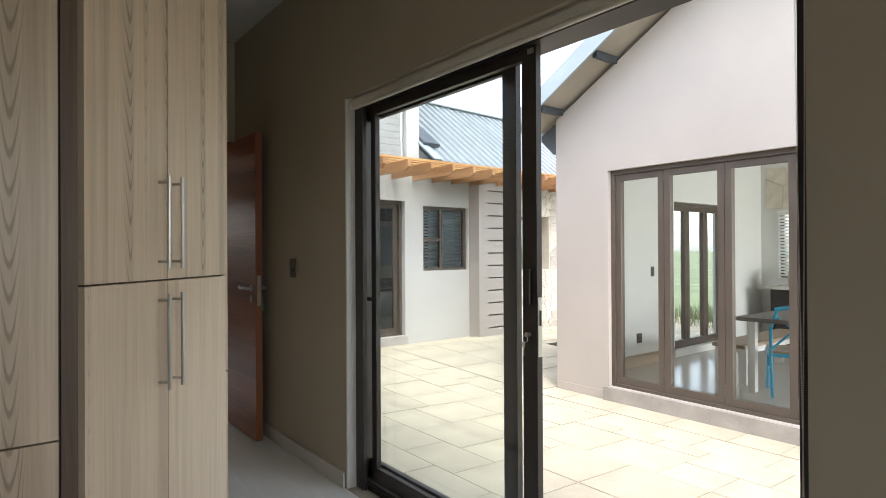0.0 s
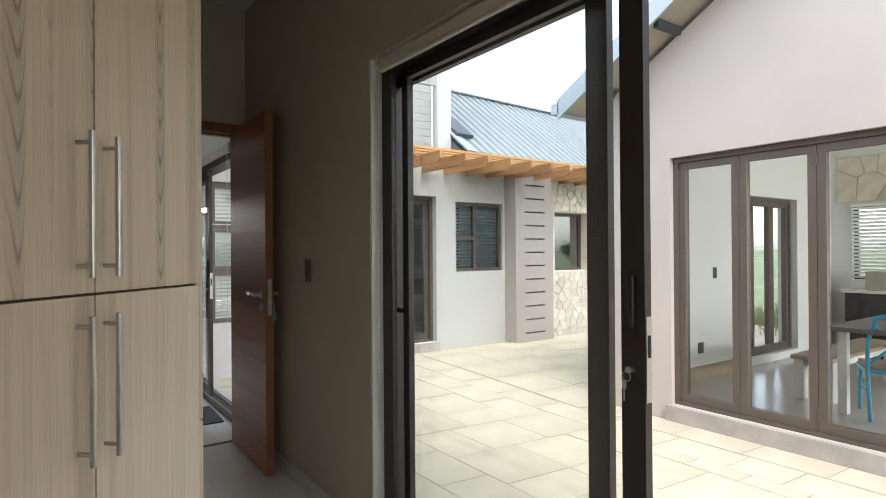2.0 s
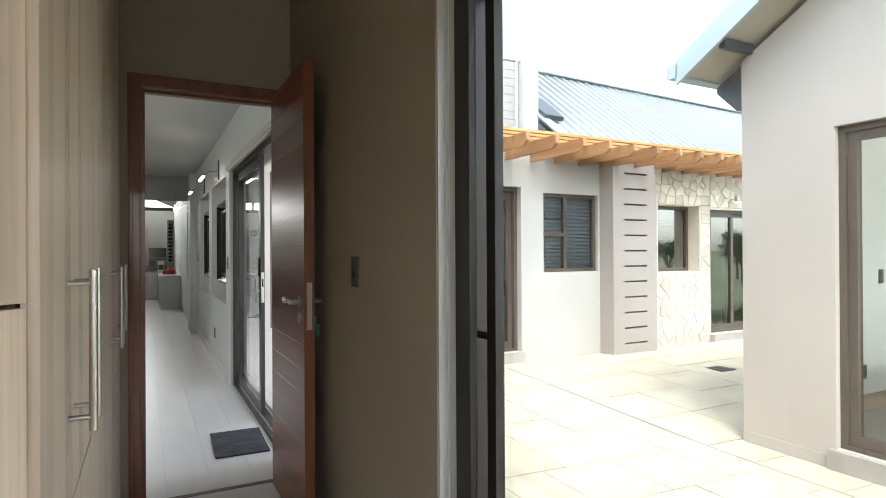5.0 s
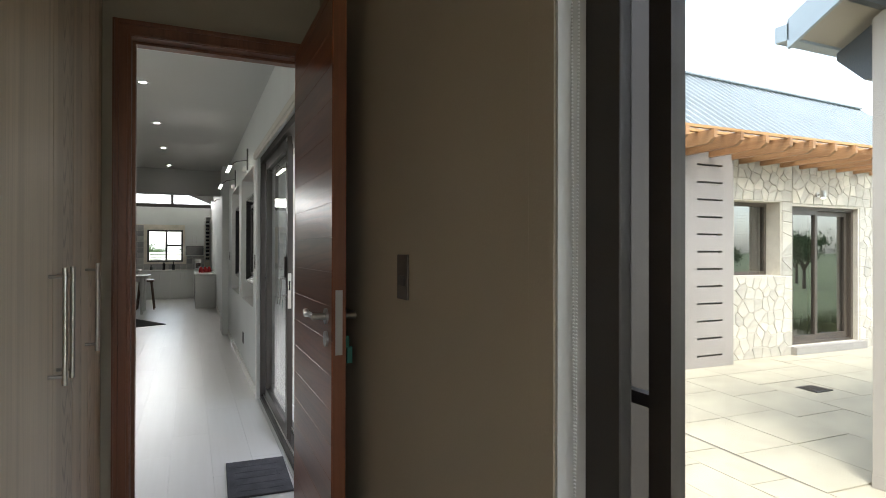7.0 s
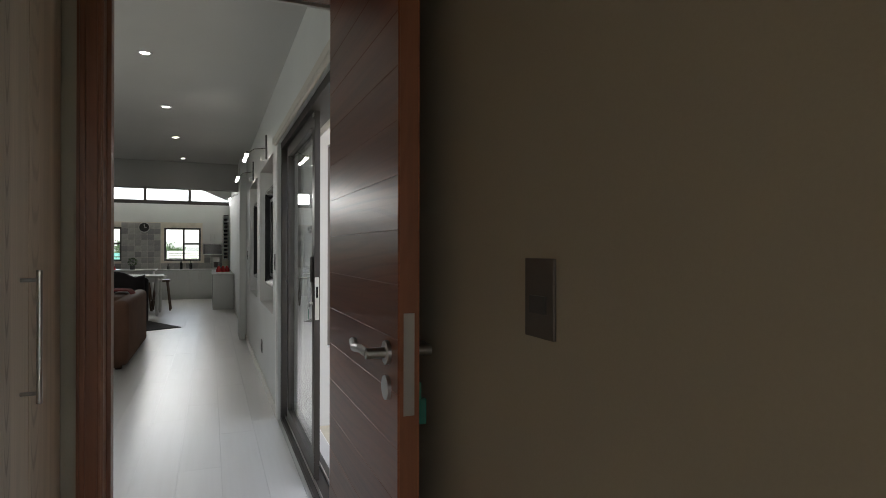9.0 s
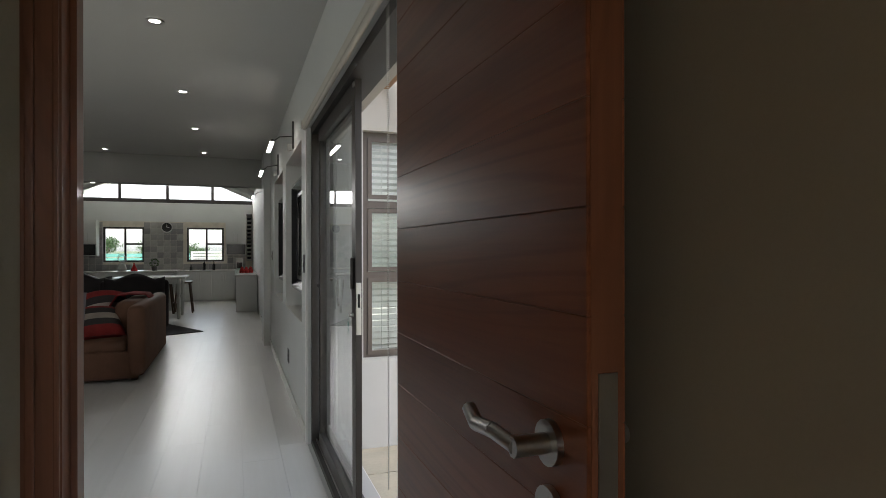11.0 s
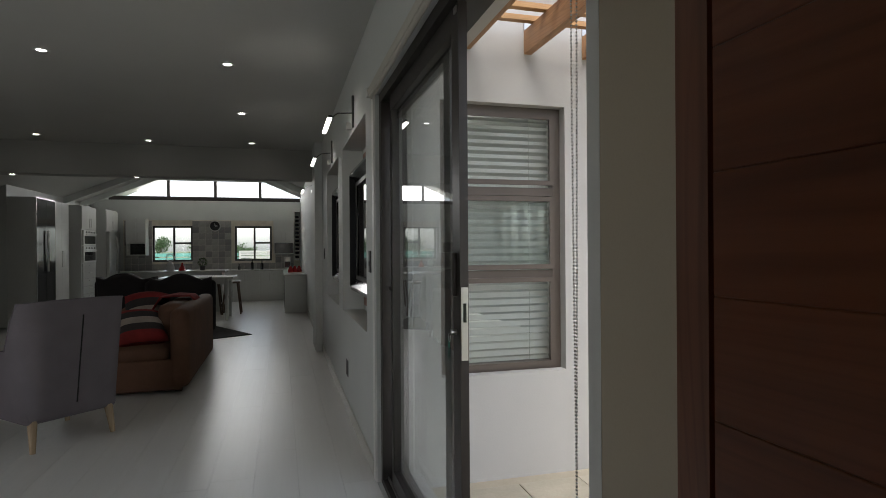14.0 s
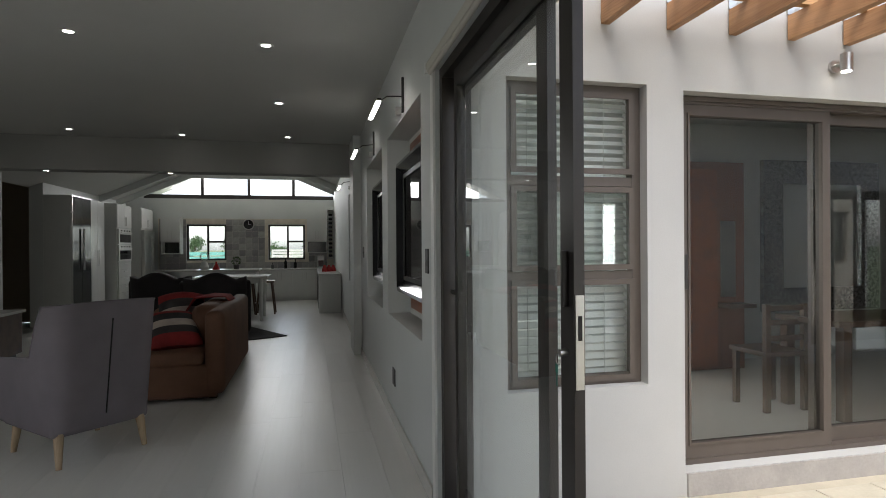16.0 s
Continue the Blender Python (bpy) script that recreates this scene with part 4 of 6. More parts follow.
for sx, x0 in ((-1, LX0 - 0.003), (1, LX1 + 0.003)):
    y = LY0 + 0.07
    bm = rods(0.012, ((x0, y, 1.06), (x0 + sx * 0.05, y, 1.06)))
    for a, b in (((x0 + sx * 0.045, y, 1.06), (x0 + sx * 0.05, y + 0.05, 1.064)), ((x0 + sx * 0.05, y + 0.05, 1.064), (x0 + sx * 0.05, y + 0.10, 1.058)), ((x0 + sx * 0.05, y + 0.10, 1.058), (x0 + sx * 0.045, y + 0.135, 1.068))):
        rod(bm, a, b, 0.0095)
    part("lever", bm, M_STEEL, leaf, "brushed steel lever handle")
    part("rose", rods(0.026, ((x0, y, 1.06), (x0 + sx * 0.008, y, 1.06)), ((x0, y, 0.985), (x0 + sx * 0.008, y, 0.985)), seg=18), M_STEEL, leaf)
part("key", boxes((LX1 + 0.009, LX1 + 0.03, LY0 + 0.064, LY0 + 0.068, 0.95, 0.99), (LX1 + 0.022, LX1 + 0.04, LY0 + 0.06, LY0 + 0.072, 0.90, 0.955)), M_TAG, leaf, "key with a green tag")


# ---- dressing room: cupboards ----
def bar_handle(parent, p, out, z0, z1):
    """A steel bar on two posts; out is the way it stands off the door."""
    p, out = Vector((*p, 0)), Vector((*out, 0)).normalized()
    c = p + out * 0.035
    h = part("handle", rods(0.0065, ((c.x, c.y, z0), (c.x, c.y, z1)), seg=12), M_STEEL, parent, "brushed steel bar handle")
    for z in (z0 + 0.022, z1 - 0.022):
        part("post", rods(0.0045, ((p.x, p.y, z), (c.x, c.y, z)), seg=8), M_STEEL, h)


def slab(a, b, out, thick, z0, z1):
    """A door panel from a to b in plan, standing off by thick."""
    a, b, o = Vector(a), Vector(b), Vector(out).normalized() * thick
    return extruded([tuple(a), tuple(b), tuple(b + o), tuple(a + o)], "z", z0, z1)


DA, DB = Vector((0.44, 2.16)), Vector((0.94, 2.63))
dv = (DB - DA).normalized()
dn = Vector((dv.y, -dv.x))
unit = thing("corner_cupboard", (0.5, 2.6, 0), "tall pale ash-grain corner cupboard with four doors", "cupboard", "cupboard run")
in_a, in_b = DA - dn * 0.021, DB - dn * 0.021
part("body", extruded([tuple(in_a), tuple(in_b), (0.925, 3.1), (0.42, 3.1)], "z", 0.0, 2.995), M_EDGE, unit)
M2 = (DA + DB) / 2
for z0, z1, hz in ((0.06, 1.224, (0.895, 1.187)), (1.230, 2.985, (1.262, 1.548))):
    for a, b, s in ((DA + dv * 0.004, M2 - dv * 0.002, 1), (M2 + dv * 0.002, DB - dv * 0.002, -1)):
        d = part("door", slab(a - dn * 0.019, b - dn * 0.019, dn, 0.019, z0, z1), M_ASH, unit)
        hp = (b - dv * 0.041) if s == 1 else (a + dv * 0.023)
        bar_handle(d, hp, dn, *hz)
unit = thing("tall_cupboard", (0.0, 2.4, 0), "tall pale ash-grain cupboard with a plain door over a drawer", "cupboard", "cupboard run")
part("body", boxes((-1.6, 0.405, 2.155, 2.75, 0, 2.995)), M_EDGE, unit)
part("door", boxes((-0.32, 0.385, 2.134, 2.153, 0.857, 2.985)), M_ASH, unit)
part("drawer", boxes((-0.32, 0.385, 2.134, 2.153, 0.06, 0.852)), M_ASH, unit)
part("door", boxes((-1.0, -0.324, 2.134, 2.153, 0.06, 2.985)), M_ASH, unit)
part("edge_strip", boxes((0.39, 0.425, 2.128, 2.153, 0, 2.985)), M_EDGE, unit, "dark edge strip")
for k, (y0, y1, split, handles) in enumerate([(2.64, 2.958, True, (2.915,)), (2.962, 3.598, True, (3.005,)), (3.602, 4.238, False, (4.19,)), (4.242, 4.51, False, (4.29,)), (4.514, 4.79, False, (4.73,)), (4.794, 5.085, False, ())]):
    unit = thing("tall_cupboard", (0.6, y0, 0), "tall pale ash-grain cupboard with bar handles", "cupboard", "cupboard run")
    part("body", boxes((0.36 if y0 > 3.11 else 0.93, 0.93 if y0 > 3.11 else 0.9305, max(y0, 3.11) - 0.002, max(y1 + 0.001, 3.115), 0.0, 2.995)), M_EDGE, unit)
    for z0, z1 in (((0.06, 0.867), (0.873, 2.985)) if split else ((0.06, 2.985),)):
        d = part("door", boxes((0.9315, 0.95, y0, y1, z0, z1)), M_ASH, unit)
        for h in handles:
            if z0 > 0.5 or not split:
                bar_handle(d, (0.95, h), (1, 0), 0.945, 1.235) if not split else bar_handle(d, (0.95, h), (1, 0), 1.0, 1.26)
            else:
                bar_handle(d, (0.95, h + 0.0), (1, 0), 0.57, 0.845)


def plate(name, x, y, z, w, h, sgn, axis, label, material, rockers):
    t = thing(name, (x, y, z), label, "switch" if "switch" in name else "socket")
    if axis == "x":
        part("plate", soft(boxes((min(x, x + sgn * 0.006), max(x, x + sgn * 0.006), y - w / 2, y + w / 2, z - h / 2, z + h / 2)), 0.002), material, t)
        for k in range(rockers):
            zc = z + (k - (rockers - 1) / 2) * h * 0.28 - h * 0.08
            part("rocker", boxes((min(x + sgn * 0.006, x + sgn * 0.009), max(x + sgn * 0.006, x + sgn * 0.009), y - w * 0.28, y + w * 0.28, zc - h * 0.11, zc + h * 0.11)), M_DARK, t)
    else:
        part("plate", soft(boxes((x - w / 2, x + w / 2, min(y, y + sgn * 0.006), max(y, y + sgn * 0.006), z - h / 2, z + h / 2)), 0.002), material, t)
        for k in range(rockers):
            zc = z + (k - (rockers - 1) / 2) * h * 0.28
            part("rocker", boxes((x - w * 0.28, x + w * 0.28, min(y + sgn * 0.006, y + sgn * 0.009), max(y + sgn * 0.006, y + sgn * 0.009), zc - h * 0.11, zc + h * 0.11)), M_DARK, t)
    return t


plate("light_switch", WX - 0.0005, 4.0, 1.207, 0.082, 0.122, -1, "x", "bronze light switch plate on the taupe wall", M_BRONZE_PLATE, 1)
plate("light_switch", WX - 0.0005, 7.93, 1.18, 0.07, 0.125, -1, "x", "dark light switch plate beside the niche", M_DARK, 1)
plate("wall_socket", WX - 0.0005, 9.16, 0.33, 0.12, 0.12, -1, "x", "grey wall socket near the floor", M_DARK, 2)
plate("light_switch", WX - 0.0005, 11.5, 1.2, 0.07, 0.12, -1, "x", "dark light switch plate by the pilaster", M_DARK, 1)
plate("light_switch", 6.88, GN - 0.2505, 1.04, 0.075, 0.125, -1, "y", "grey light switch on the white wall", M_DARK, 1)
plate("wall_socket", 6.58, GN - 0.2505, 0.22, 0.11, 0.12, -1, "y", "grey wall socket on the white wall", M_DARK, 1)
lamp = thing("ceiling_spotlight", (1.5, 3.6, H1), "small dark ceiling spotlight", "lamp")
part("housing", rods(0.04, ((1.5, 3.6, H1), (1.5, 3.6, H1 - 0.07)), seg=16), M_DARK, lamp)

# ---- living room ----
mat_ob = thing("door_mat", (1.62, 5.9, 0), "grey ribbed coir door mat inside the sliding door", "mat")
bm = boxes((-0.165, 0.165, -0.265, 0.265, 0.0, 0.012))
bm.transform(pose(1.62, 5.91, 0.001, 0, 0, -2))
part("mat_body", soft(bm, 0.004), M_MAT, mat_ob)
bm = bmesh.new()
for k in range(5):
    box(bm, -0.12, 0.12, -0.2 + k * 0.09, -0.15 + k * 0.09, 0.0125, 0.0135)
bm.transform(pose(1.62, 5.91, 0.001, 0, 0, -2))
tagged(part("raised_pattern", bm, M_MAT, mat_ob), kind="stuff")

for x, y, hz in [(0.93, 7.44, H2), (0.955, 8.96, H2), (0.955, 10.48, H2), (0.97, 12.1, H2), (-0.18, 8.95, H2), (-0.2, 12.18, H2), (-1.32, 12.07, H2), (-1.75, 12.6, 2.17), (-0.42, 12.6, 2.17)]:
    t = thing("downlight", (x, y, hz), "small round recessed ceiling downlight, lit", "lamp", "ceiling downlights")
    bm = bmesh.new()
    n = 20
    rings = [[bm.verts.new((x + r * math.cos(2 * math.pi * i / n), y + r * math.sin(2 * math.pi * i / n), hz - dz)) for i in range(n)] for r, dz in ((0.048, 0.0005), (0.048, 0.006), (0.032, 0.006), (0.028, 0.001))]
    for a in range(3):
        for i in range(n):
            bm.faces.new([rings[a][i], rings[a][(i + 1) % n], rings[a + 1][(i + 1) % n], rings[a + 1][i]])
    part("bezel", bm, M_STEEL, t, "steel bezel")
    part("lens", rods(0.028, ((x, y, hz - 0.0006), (x, y, hz - 0.003)), seg=18), M_SPOT, t, "glowing lens")

for k, (a, b) in enumerate(NICHES):
    c = (a + b) / 2
    pic = thing("framed_picture", (1.93, c, 0.9), "dark glazed picture in a deep black frame, hung in a niche", "picture", "niche pictures")
    part("backing", boxes((1.955, 1.969, a + 0.12, b - 0.12, 0.80, 2.02)), M_DOOR, pic, "red-brown timber backing board")
    y0, y1, z0, z1 = a + 0.16, b - 0.17, 0.93, 1.86
    bars = bmesh.new()
    prof = [(1.954, 0.0), (1.845, 0.0), (1.835, 0.03), (1.885, 0.085), (1.954, 0.085)]
    corners = [(y0, z0), (y1, z0), (y1, z1), (y0, z1)]
    inward = [(1, 1), (-1, 1), (-1, -1), (1, -1)]
    loops = [[bars.verts.new((px, cy + iy * d, cz + iz * d)) for px, d in prof] for (cy, cz), (iy, iz) in zip(corners, inward)]
    for i in range(4):
        for j in range(len(prof)):
            q = (j + 1) % len(prof)
            bars.faces.new([loops[i][j], loops[i][q], loops[(i + 1) % 4][q], loops[(i + 1) % 4][j]])
    part("frame", bars, M_BLACK, pic, "black moulded frame")
    part("slip", ring("x", 1.878, 1.884, y0 + 0.086, y1 - 0.086, z0 + 0.086, z1 - 0.086, 0.03), M_DARK, pic, "dark slip")
    part("print", boxes((1.90, 1.91, y0 + 0.08, y1 - 0.08, z0 + 0.08, z1 - 0.08)), M_PAPER, pic)
    pane(pic, "x", 1.893, y0 + 0.086, y1 - 0.086, z0 + 0.086, z1 - 0.086, -1, name="glazing")
    yl = a + 0.55
    pl = thing("picture_light", (WX, yl, 2.2), "black arm picture light with a glowing strip over the niche", "lamp", "picture lights")
    part("wall_bar", soft(boxes((WX - 0.016, WX - 0.001, yl - 0.011, yl + 0.011, 2.09, 2.31)), 0.002, 1), M_DARK, pl)
    part("bracket", soft(boxes((WX - 0.055, WX - 0.017, yl - 0.005, yl + 0.03, 2.075, 2.125)), 0.004), M_STEEL, pl, "small dull steel driver box")
    part("arm", rods(0.004, ((WX - 0.017, yl, 2.19), (WX - 0.12, yl - 0.1, 2.16)), ((WX - 0.12, yl - 0.1, 2.16), (WX - 0.18, yl - 0.2, 2.10)), seg=8), M_DARK, pl)
    part("head", soft(boxes((WX - 0.195, WX - 0.170, yl - 0.24, yl + 0.24, 2.098, 2.113)), 0.003, 1), M_DARK, pl)
    part("led_strip", boxes((WX - 0.199, WX - 0.173, yl - 0.235, yl + 0.235, 2.088, 2.0975)), M_LED, pl, "glowing strip")


def cushion(x0, x1, y0, y1, z0, z1, r, puff=0.0):
    """A padded block with soft edges."""
    bm = boxes((x0, x1, y0, y1, z0, z1))
    bmesh.ops.bevel(bm, geom=bm.edges[:], offset=r, segments=4, affect="EDGES", profile=0.5)
    if puff:
        c = Vector(((x0 + x1) / 2, (y0 + y1) / 2, (z0 + z1) / 2))
        for v in bm.verts:
            d = v.co - c
            k = max(0, 1 - (2 * d.x / (x1 - x0)) ** 2) * max(0, 1 - (2 * d.y / (y1 - y0)) ** 2)
            v.co.z += puff * k * (1 if d.z > 0 else 0.3)
    for f in bm.faces:
        f.smooth = True
    return bm


# armchair: local x across, y towards its front; the back wraps into wings that sweep down to the arms
arm = thing("armchair", (0, 0, 0), "mauve-grey felt wing armchair on pale tapered legs", "armchair")
plan = []
HW, BK, FT, CR = 0.32, -0.325, 0.36, 0.12
for k in range(9):
    plan.append((-HW, FT + (BK + CR - FT) * k / 8))
for k in range(1, 8):
    a = math.pi / 2 * k / 8
    plan.append((-HW + CR - CR * math.cos(a), BK + CR - CR * math.sin(a)))
for k in range(13):
    plan.append((-HW + CR + (2 * HW - 2 * CR) * k / 12, BK))
plan += [(-x, y) for x, y in plan[15::-1]]
bm = bmesh.new()
rows = 12
outer, inner = [], []
for x, y in plan:
    f = max(0.0, min(1.0, (y + 0.20) / 0.15))
    top = 0.945 - 0.325 * (f * f * (3 - 2 * f)) - 0.03 * max(0.0, y) / 0.36 - (0.015 * (abs(x) / HW) ** 4 if y < -0.2 else 0.0)
    for lst, thin in ((outer, 0.0), (inner, 0.085)):
        col = []
        for j in range(rows):
            h = j / (rows - 1)
            z = 0.2 + (top - 0.2) * h
            s = (z - 0.2) / 0.75
            wide = 0.95 + 0.06 * s
            back = -0.055 * s if y < 0 else 0.0
            nx = -math.copysign(1, x) * thin * min(1.0, abs(x) / (HW - 0.02)) ** 3
            ny = thin * max(0.0, min(1.0, (-0.2 - y) / 0.12))
            col.append(bm.verts.new(((x + nx) * wide, (y + ny) * (0.94 + 0.06 * s) + back, z - (0.012 if thin and j == rows - 1 else 0.0))))
        lst.append(col)
for i in range(len(plan) - 1):
    for j in range(rows - 1):
        bm.faces.new([outer[i][j], outer[i + 1][j], outer[i + 1][j + 1], outer[i][j + 1]])
        bm.faces.new([inner[i][j], inner[i][j + 1], inner[i + 1][j + 1], inner[i + 1][j]])
    bm.faces.new([outer[i][-1], outer[i + 1][-1], inner[i + 1][-1], inner[i][-1]])
    bm.faces.new([outer[i][0], inner[i][0], inner[i + 1][0], outer[i + 1][0]])
for i in (0, len(plan) - 1):
    for j in range(rows - 1):
        bm.faces.new([outer[i][j], outer[i][j + 1], inner[i][j + 1], inner[i][j]])
outer_top = [tuple(c[-1].co) for c in outer]
shell = smooth(part("backrest", bm, M_FABRIC, arm))
bev = shell.modifiers.new("round", "BEVEL")
bev.width, bev.segments, bev.limit_method, bev.angle_limit = 0.016, 3, "ANGLE", radians(50)
part("seat_base", cushion(-0.29, 0.29, -0.28, 0.345, 0.17, 0.34, 0.035), M_FABRIC, arm)
part("seat_cushion", cushion(-0.245, 0.245, -0.2, 0.37, 0.33, 0.47, 0.05, 0.02), M_FABRIC, arm)
bm = bmesh.new()
for j in range(12):
    z0, z1 = 0.27 + 0.57 * j / 12, 0.27 + 0.57 * (j + 1) / 12
    rod(bm, (0.025 * (z0 - 0.27), BK * (0.94 + 0.06 * (z0 - 0.2) / 0.75) - 0.055 * (z0 - 0.2) / 0.75 - 0.0008, z0), (0.025 * (z1 - 0.27), BK * (0.94 + 0.06 * (z1 - 0.2) / 0.75) - 0.055 * (z1 - 0.2) / 0.75 - 0.0008, z1), 0.0045, 6)
part("seam", bm, M_BLACK, arm, "dark open back seam")
piping = bmesh.new()
for i in range(len(plan) - 1):
    rod(piping, outer_top[i], outer_top[i + 1], 0.005, 6)
part("piping", piping, M_FABRIC, arm)
for sx, sy in ((-1, -1), (1, -1), (-1, 1), (1, 1)):
    bm = bmesh.new()
    rod(bm, (sx * 0.235, sy * 0.25, 0.215), (sx * 0.25, sy * 0.285, 0.0), 0.03, 12, 0.016)
    part("leg", bm, M_BEECH, arm, "pale tapered wooden leg")
arm.matrix_world = pose(-0.20, 9.13, 0, 0, 0, 45)

sofa = thing("sofa", (0.1, 11.0, 0), "tan suede sofa with a thick low back", "sofa")
part("base", cushion(-0.42, 0.47, 10.10, 11.95, 0.03, 0.30, 0.03), M_LEATHER, sofa)
for y0, y1 in ((10.115, 10.90), (10.91, 11.68)):
    part("seat_cushion", cushion(-0.44, 0.36, y0, y1, 0.28, 0.40, 0.045, 0.03), M_LEATHER, sofa)
part("backrest", cushion(0.37, 0.53, 10.085, 11.965, 0.05, 0.74, 0.06), M_LEATHER, sofa)
for y0, y1 in ((10.5, 11.08), (11.09, 11.70)):
    part("back_cushion", cushion(0.19, 0.43, y0, y1, 0.39, 0.75, 0.08), M_LEATHER, sofa)
part("armrest", cushion(-0.42, 0.3, 11.70, 11.97, 0.05, 0.62, 0.07), M_LEATHER, sofa)
for x, y in ((-0.36, 10.24), (0.42, 10.24), (-0.36, 11.88), (0.42, 11.88)):
    part("foot", boxes((x - 0.03, x + 0.03, y - 0.03, y + 0.03, 0.0, 0.032)), M_WALNUT, sofa)

# banded knitted cushions propped on the sofa
for cx, cy, cz, tilt, w in ((0.06, 10.47, 0.535, 55, 0.42), (0.0, 11.15, 0.60, 20, 0.42)):
    cu = thing("scatter_cushion", (cx, cy, cz - 0.1), "knitted cushion banded in red, charcoal and oatmeal", "cushion", "sofa cushions")
    bands = [M_RED, M_CHAR, M_OAT, M_CHAR, M_RED]
    for k, bandmat in enumerate(bands):
        bm = bmesh.new()
        m_, n_ = 12, 5
        lo, hi = -w / 2 + w * k / 5, -w / 2 + w * (k + 1) / 5
        top, bot = [], []
        for i in range(m_ + 1):
            u = -1 + 2 * i / m_
            rt, rb = [], []
            for j in range(n_ + 1):
                v = (lo + (hi - lo) * j / n_) / (w / 2)
                th = 0.085 * max(0.0, (1 - u ** 4) * (1 - v ** 4)) ** 0.5 + 0.003
                arch = 0.03 * (1 - u * u)
                rt.append(bm.verts.new((u * w / 2, th, v * w / 2 * (1 - 0.06 * u * u) + arch)))
                rb.append(bm.verts.new((u * w / 2, -th, v * w / 2 * (1 - 0.06 * u * u) + arch)))
            top.append(rt)
            bot.append(rb)
        for i in range(m_):
            for j in range(n_):
                bm.faces.new([top[i][j], top[i + 1][j], top[i + 1][j + 1], top[i][j + 1]])
                bm.faces.new([bot[i][j], bot[i][j + 1], bot[i + 1][j + 1], bot[i + 1][j]])
        for f in bm.faces:
            f.smooth = True
        bm.transform(pose(cx, cy, cz, -tilt, 0, 22))
        part("band", bm, bandmat, cu)
th = thing("throw", (0.3, 11.2, 0.78), "red knitted throw over the sofa back", "throw")
bm = bmesh.new()
sec = [(-0.04, 0.50), (0.06, 0.66), (0.12, 0.765), (0.26, 0.785), (0.42, 0.775), (0.475, 0.72)]
cols = [[bm.verts.new((x + 0.008 * math.sin(k * 2.1 + x * 9), 11.0 + 0.06 * k, z + 0.012 + 0.006 * math.sin(k * 1.7 + x * 20))) for x, z in sec] for k in range(7)]
for k in range(6):
    for j in range(len(sec) - 1):
        bm.faces.new([cols[k][j], cols[k + 1][j], cols[k + 1][j + 1], cols[k][j + 1]])
ob = smooth(part("cloth", bm, M_RED, th))
ob.modifiers.new("thick", "SOLIDIFY").thickness = 0.012


def wing_chair(cx, cy, turn, sx):
    t = thing("wing_chair", (0, 0, 0), "black velvet wing chair with a curved camel back", "armchair", "black wing chairs")
    bm = bmesh.new()
    n = 18
    front, back = [], []
    for i in range(n + 1):
        u = -1 + 2 * i / n
        top = 0.90 + 0.06 * math.cos(u * math.pi) * (1 if abs(u) < 0.72 else 0.4) + 0.035 * abs(u) ** 6
        for lst, y in ((back, -0.30), (front, -0.16)):
            lst.append([bm.verts.new((u * 0.36, y + 0.10 * abs(u) ** 3 - 0.06 * h, 0.2 + (top - 0.2) * h)) for h in (0, 0.25, 0.5, 0.75, 0.93, 1.0)])
    for i in range(n):
        for j in range(5):
            bm.faces.new([back[i][j], back[i + 1][j], back[i + 1][j + 1], back[i][j + 1]])
            bm.faces.new([front[i][j], front[i][j + 1], front[i + 1][j + 1], front[i + 1][j]])
        bm.faces.new([back[i][5], back[i + 1][5], front[i + 1][5], front[i][5]])
    for i in (0, n):
        for j in range(5):
            bm.faces.new([back[i][j], back[i][j + 1], front[i][j + 1], front[i][j]])
    smooth(part("backrest", bm, M_VELVET, t))
    part("seat", cushion(-0.33, 0.33, -0.24, 0.34, 0.2, 0.47, 0.05, 0.02), M_VELVET, t)
    for s in (-1, 1):
        part("wing", cushion(s * 0.36 - 0.05, s * 0.36 + 0.05, -0.22, 0.02, 0.5, 0.86, 0.04), M_VELVET, t)
        part("armrest", cushion(s * 0.34 - 0.07, s * 0.34 + 0.07, -0.2, 0.34, 0.2, 0.66, 0.06), M_VELVET, t)
        for y in (-0.24, 0.28):
            bm = bmesh.new()
            rod(bm, (s * 0.29, y, 0.22), (s * 0.31, y * 1.05, 0.004), 0.024, 8, 0.013)
            part("leg", bm, M_WALNUT, t)
    t.matrix_world = pose(cx, cy, 0, 0, 0, turn)
    return t


wing_chair(-0.58, 13.15, -12, 1)
wing_chair(0.06, 12.75, 8, 1)
rug = thing("rug", (-0.4, 13.5, 0), "dark woven rug under the wing chairs", "rug")
bm = boxes((-1.0, 1.0, -0.75, 0.75, 0.0, 0.01))
bm.transform(pose(-0.35, 13.75, 0.001, 0, 0, 28))
part("rug_body", bm, M_RUG, rug)

low = thing("media_bench", (-2.4, 11.9, 0), "low brown timber media bench with a white top edge", "bench")
part("body", boxes((-2.75, -2.1, 11.2, 12.8, 0.05, 0.52)), M_WALNUT, low)
part("top", boxes((-2.78, -2.07, 11.17, 12.83, 0.52, 0.55)), M_TOP, low)
part("plinth", boxes((-2.7, -2.14, 11.25, 12.75, 0.0, 0.05)), M_DARK, low)

# ---- kitchen ----
CH = 0.76
table = thing("kitchen_table", (-0.1, 15.8, 0), "white painted table with turned legs and a pale plank top", "table")
for k in range(6):
    part("plank", soft(boxes((-0.72, 0.5, 15.35 + k * 0.155, 15.35 + k * 0.155 + 0.152, 0.74, 0.775)), 0.004, 1), M_TOP, table)
part("apron", ring("x", -0.62, 0.4, 15.42, 16.20, 0.65, 0.739, 0.02), M_CAB, table)
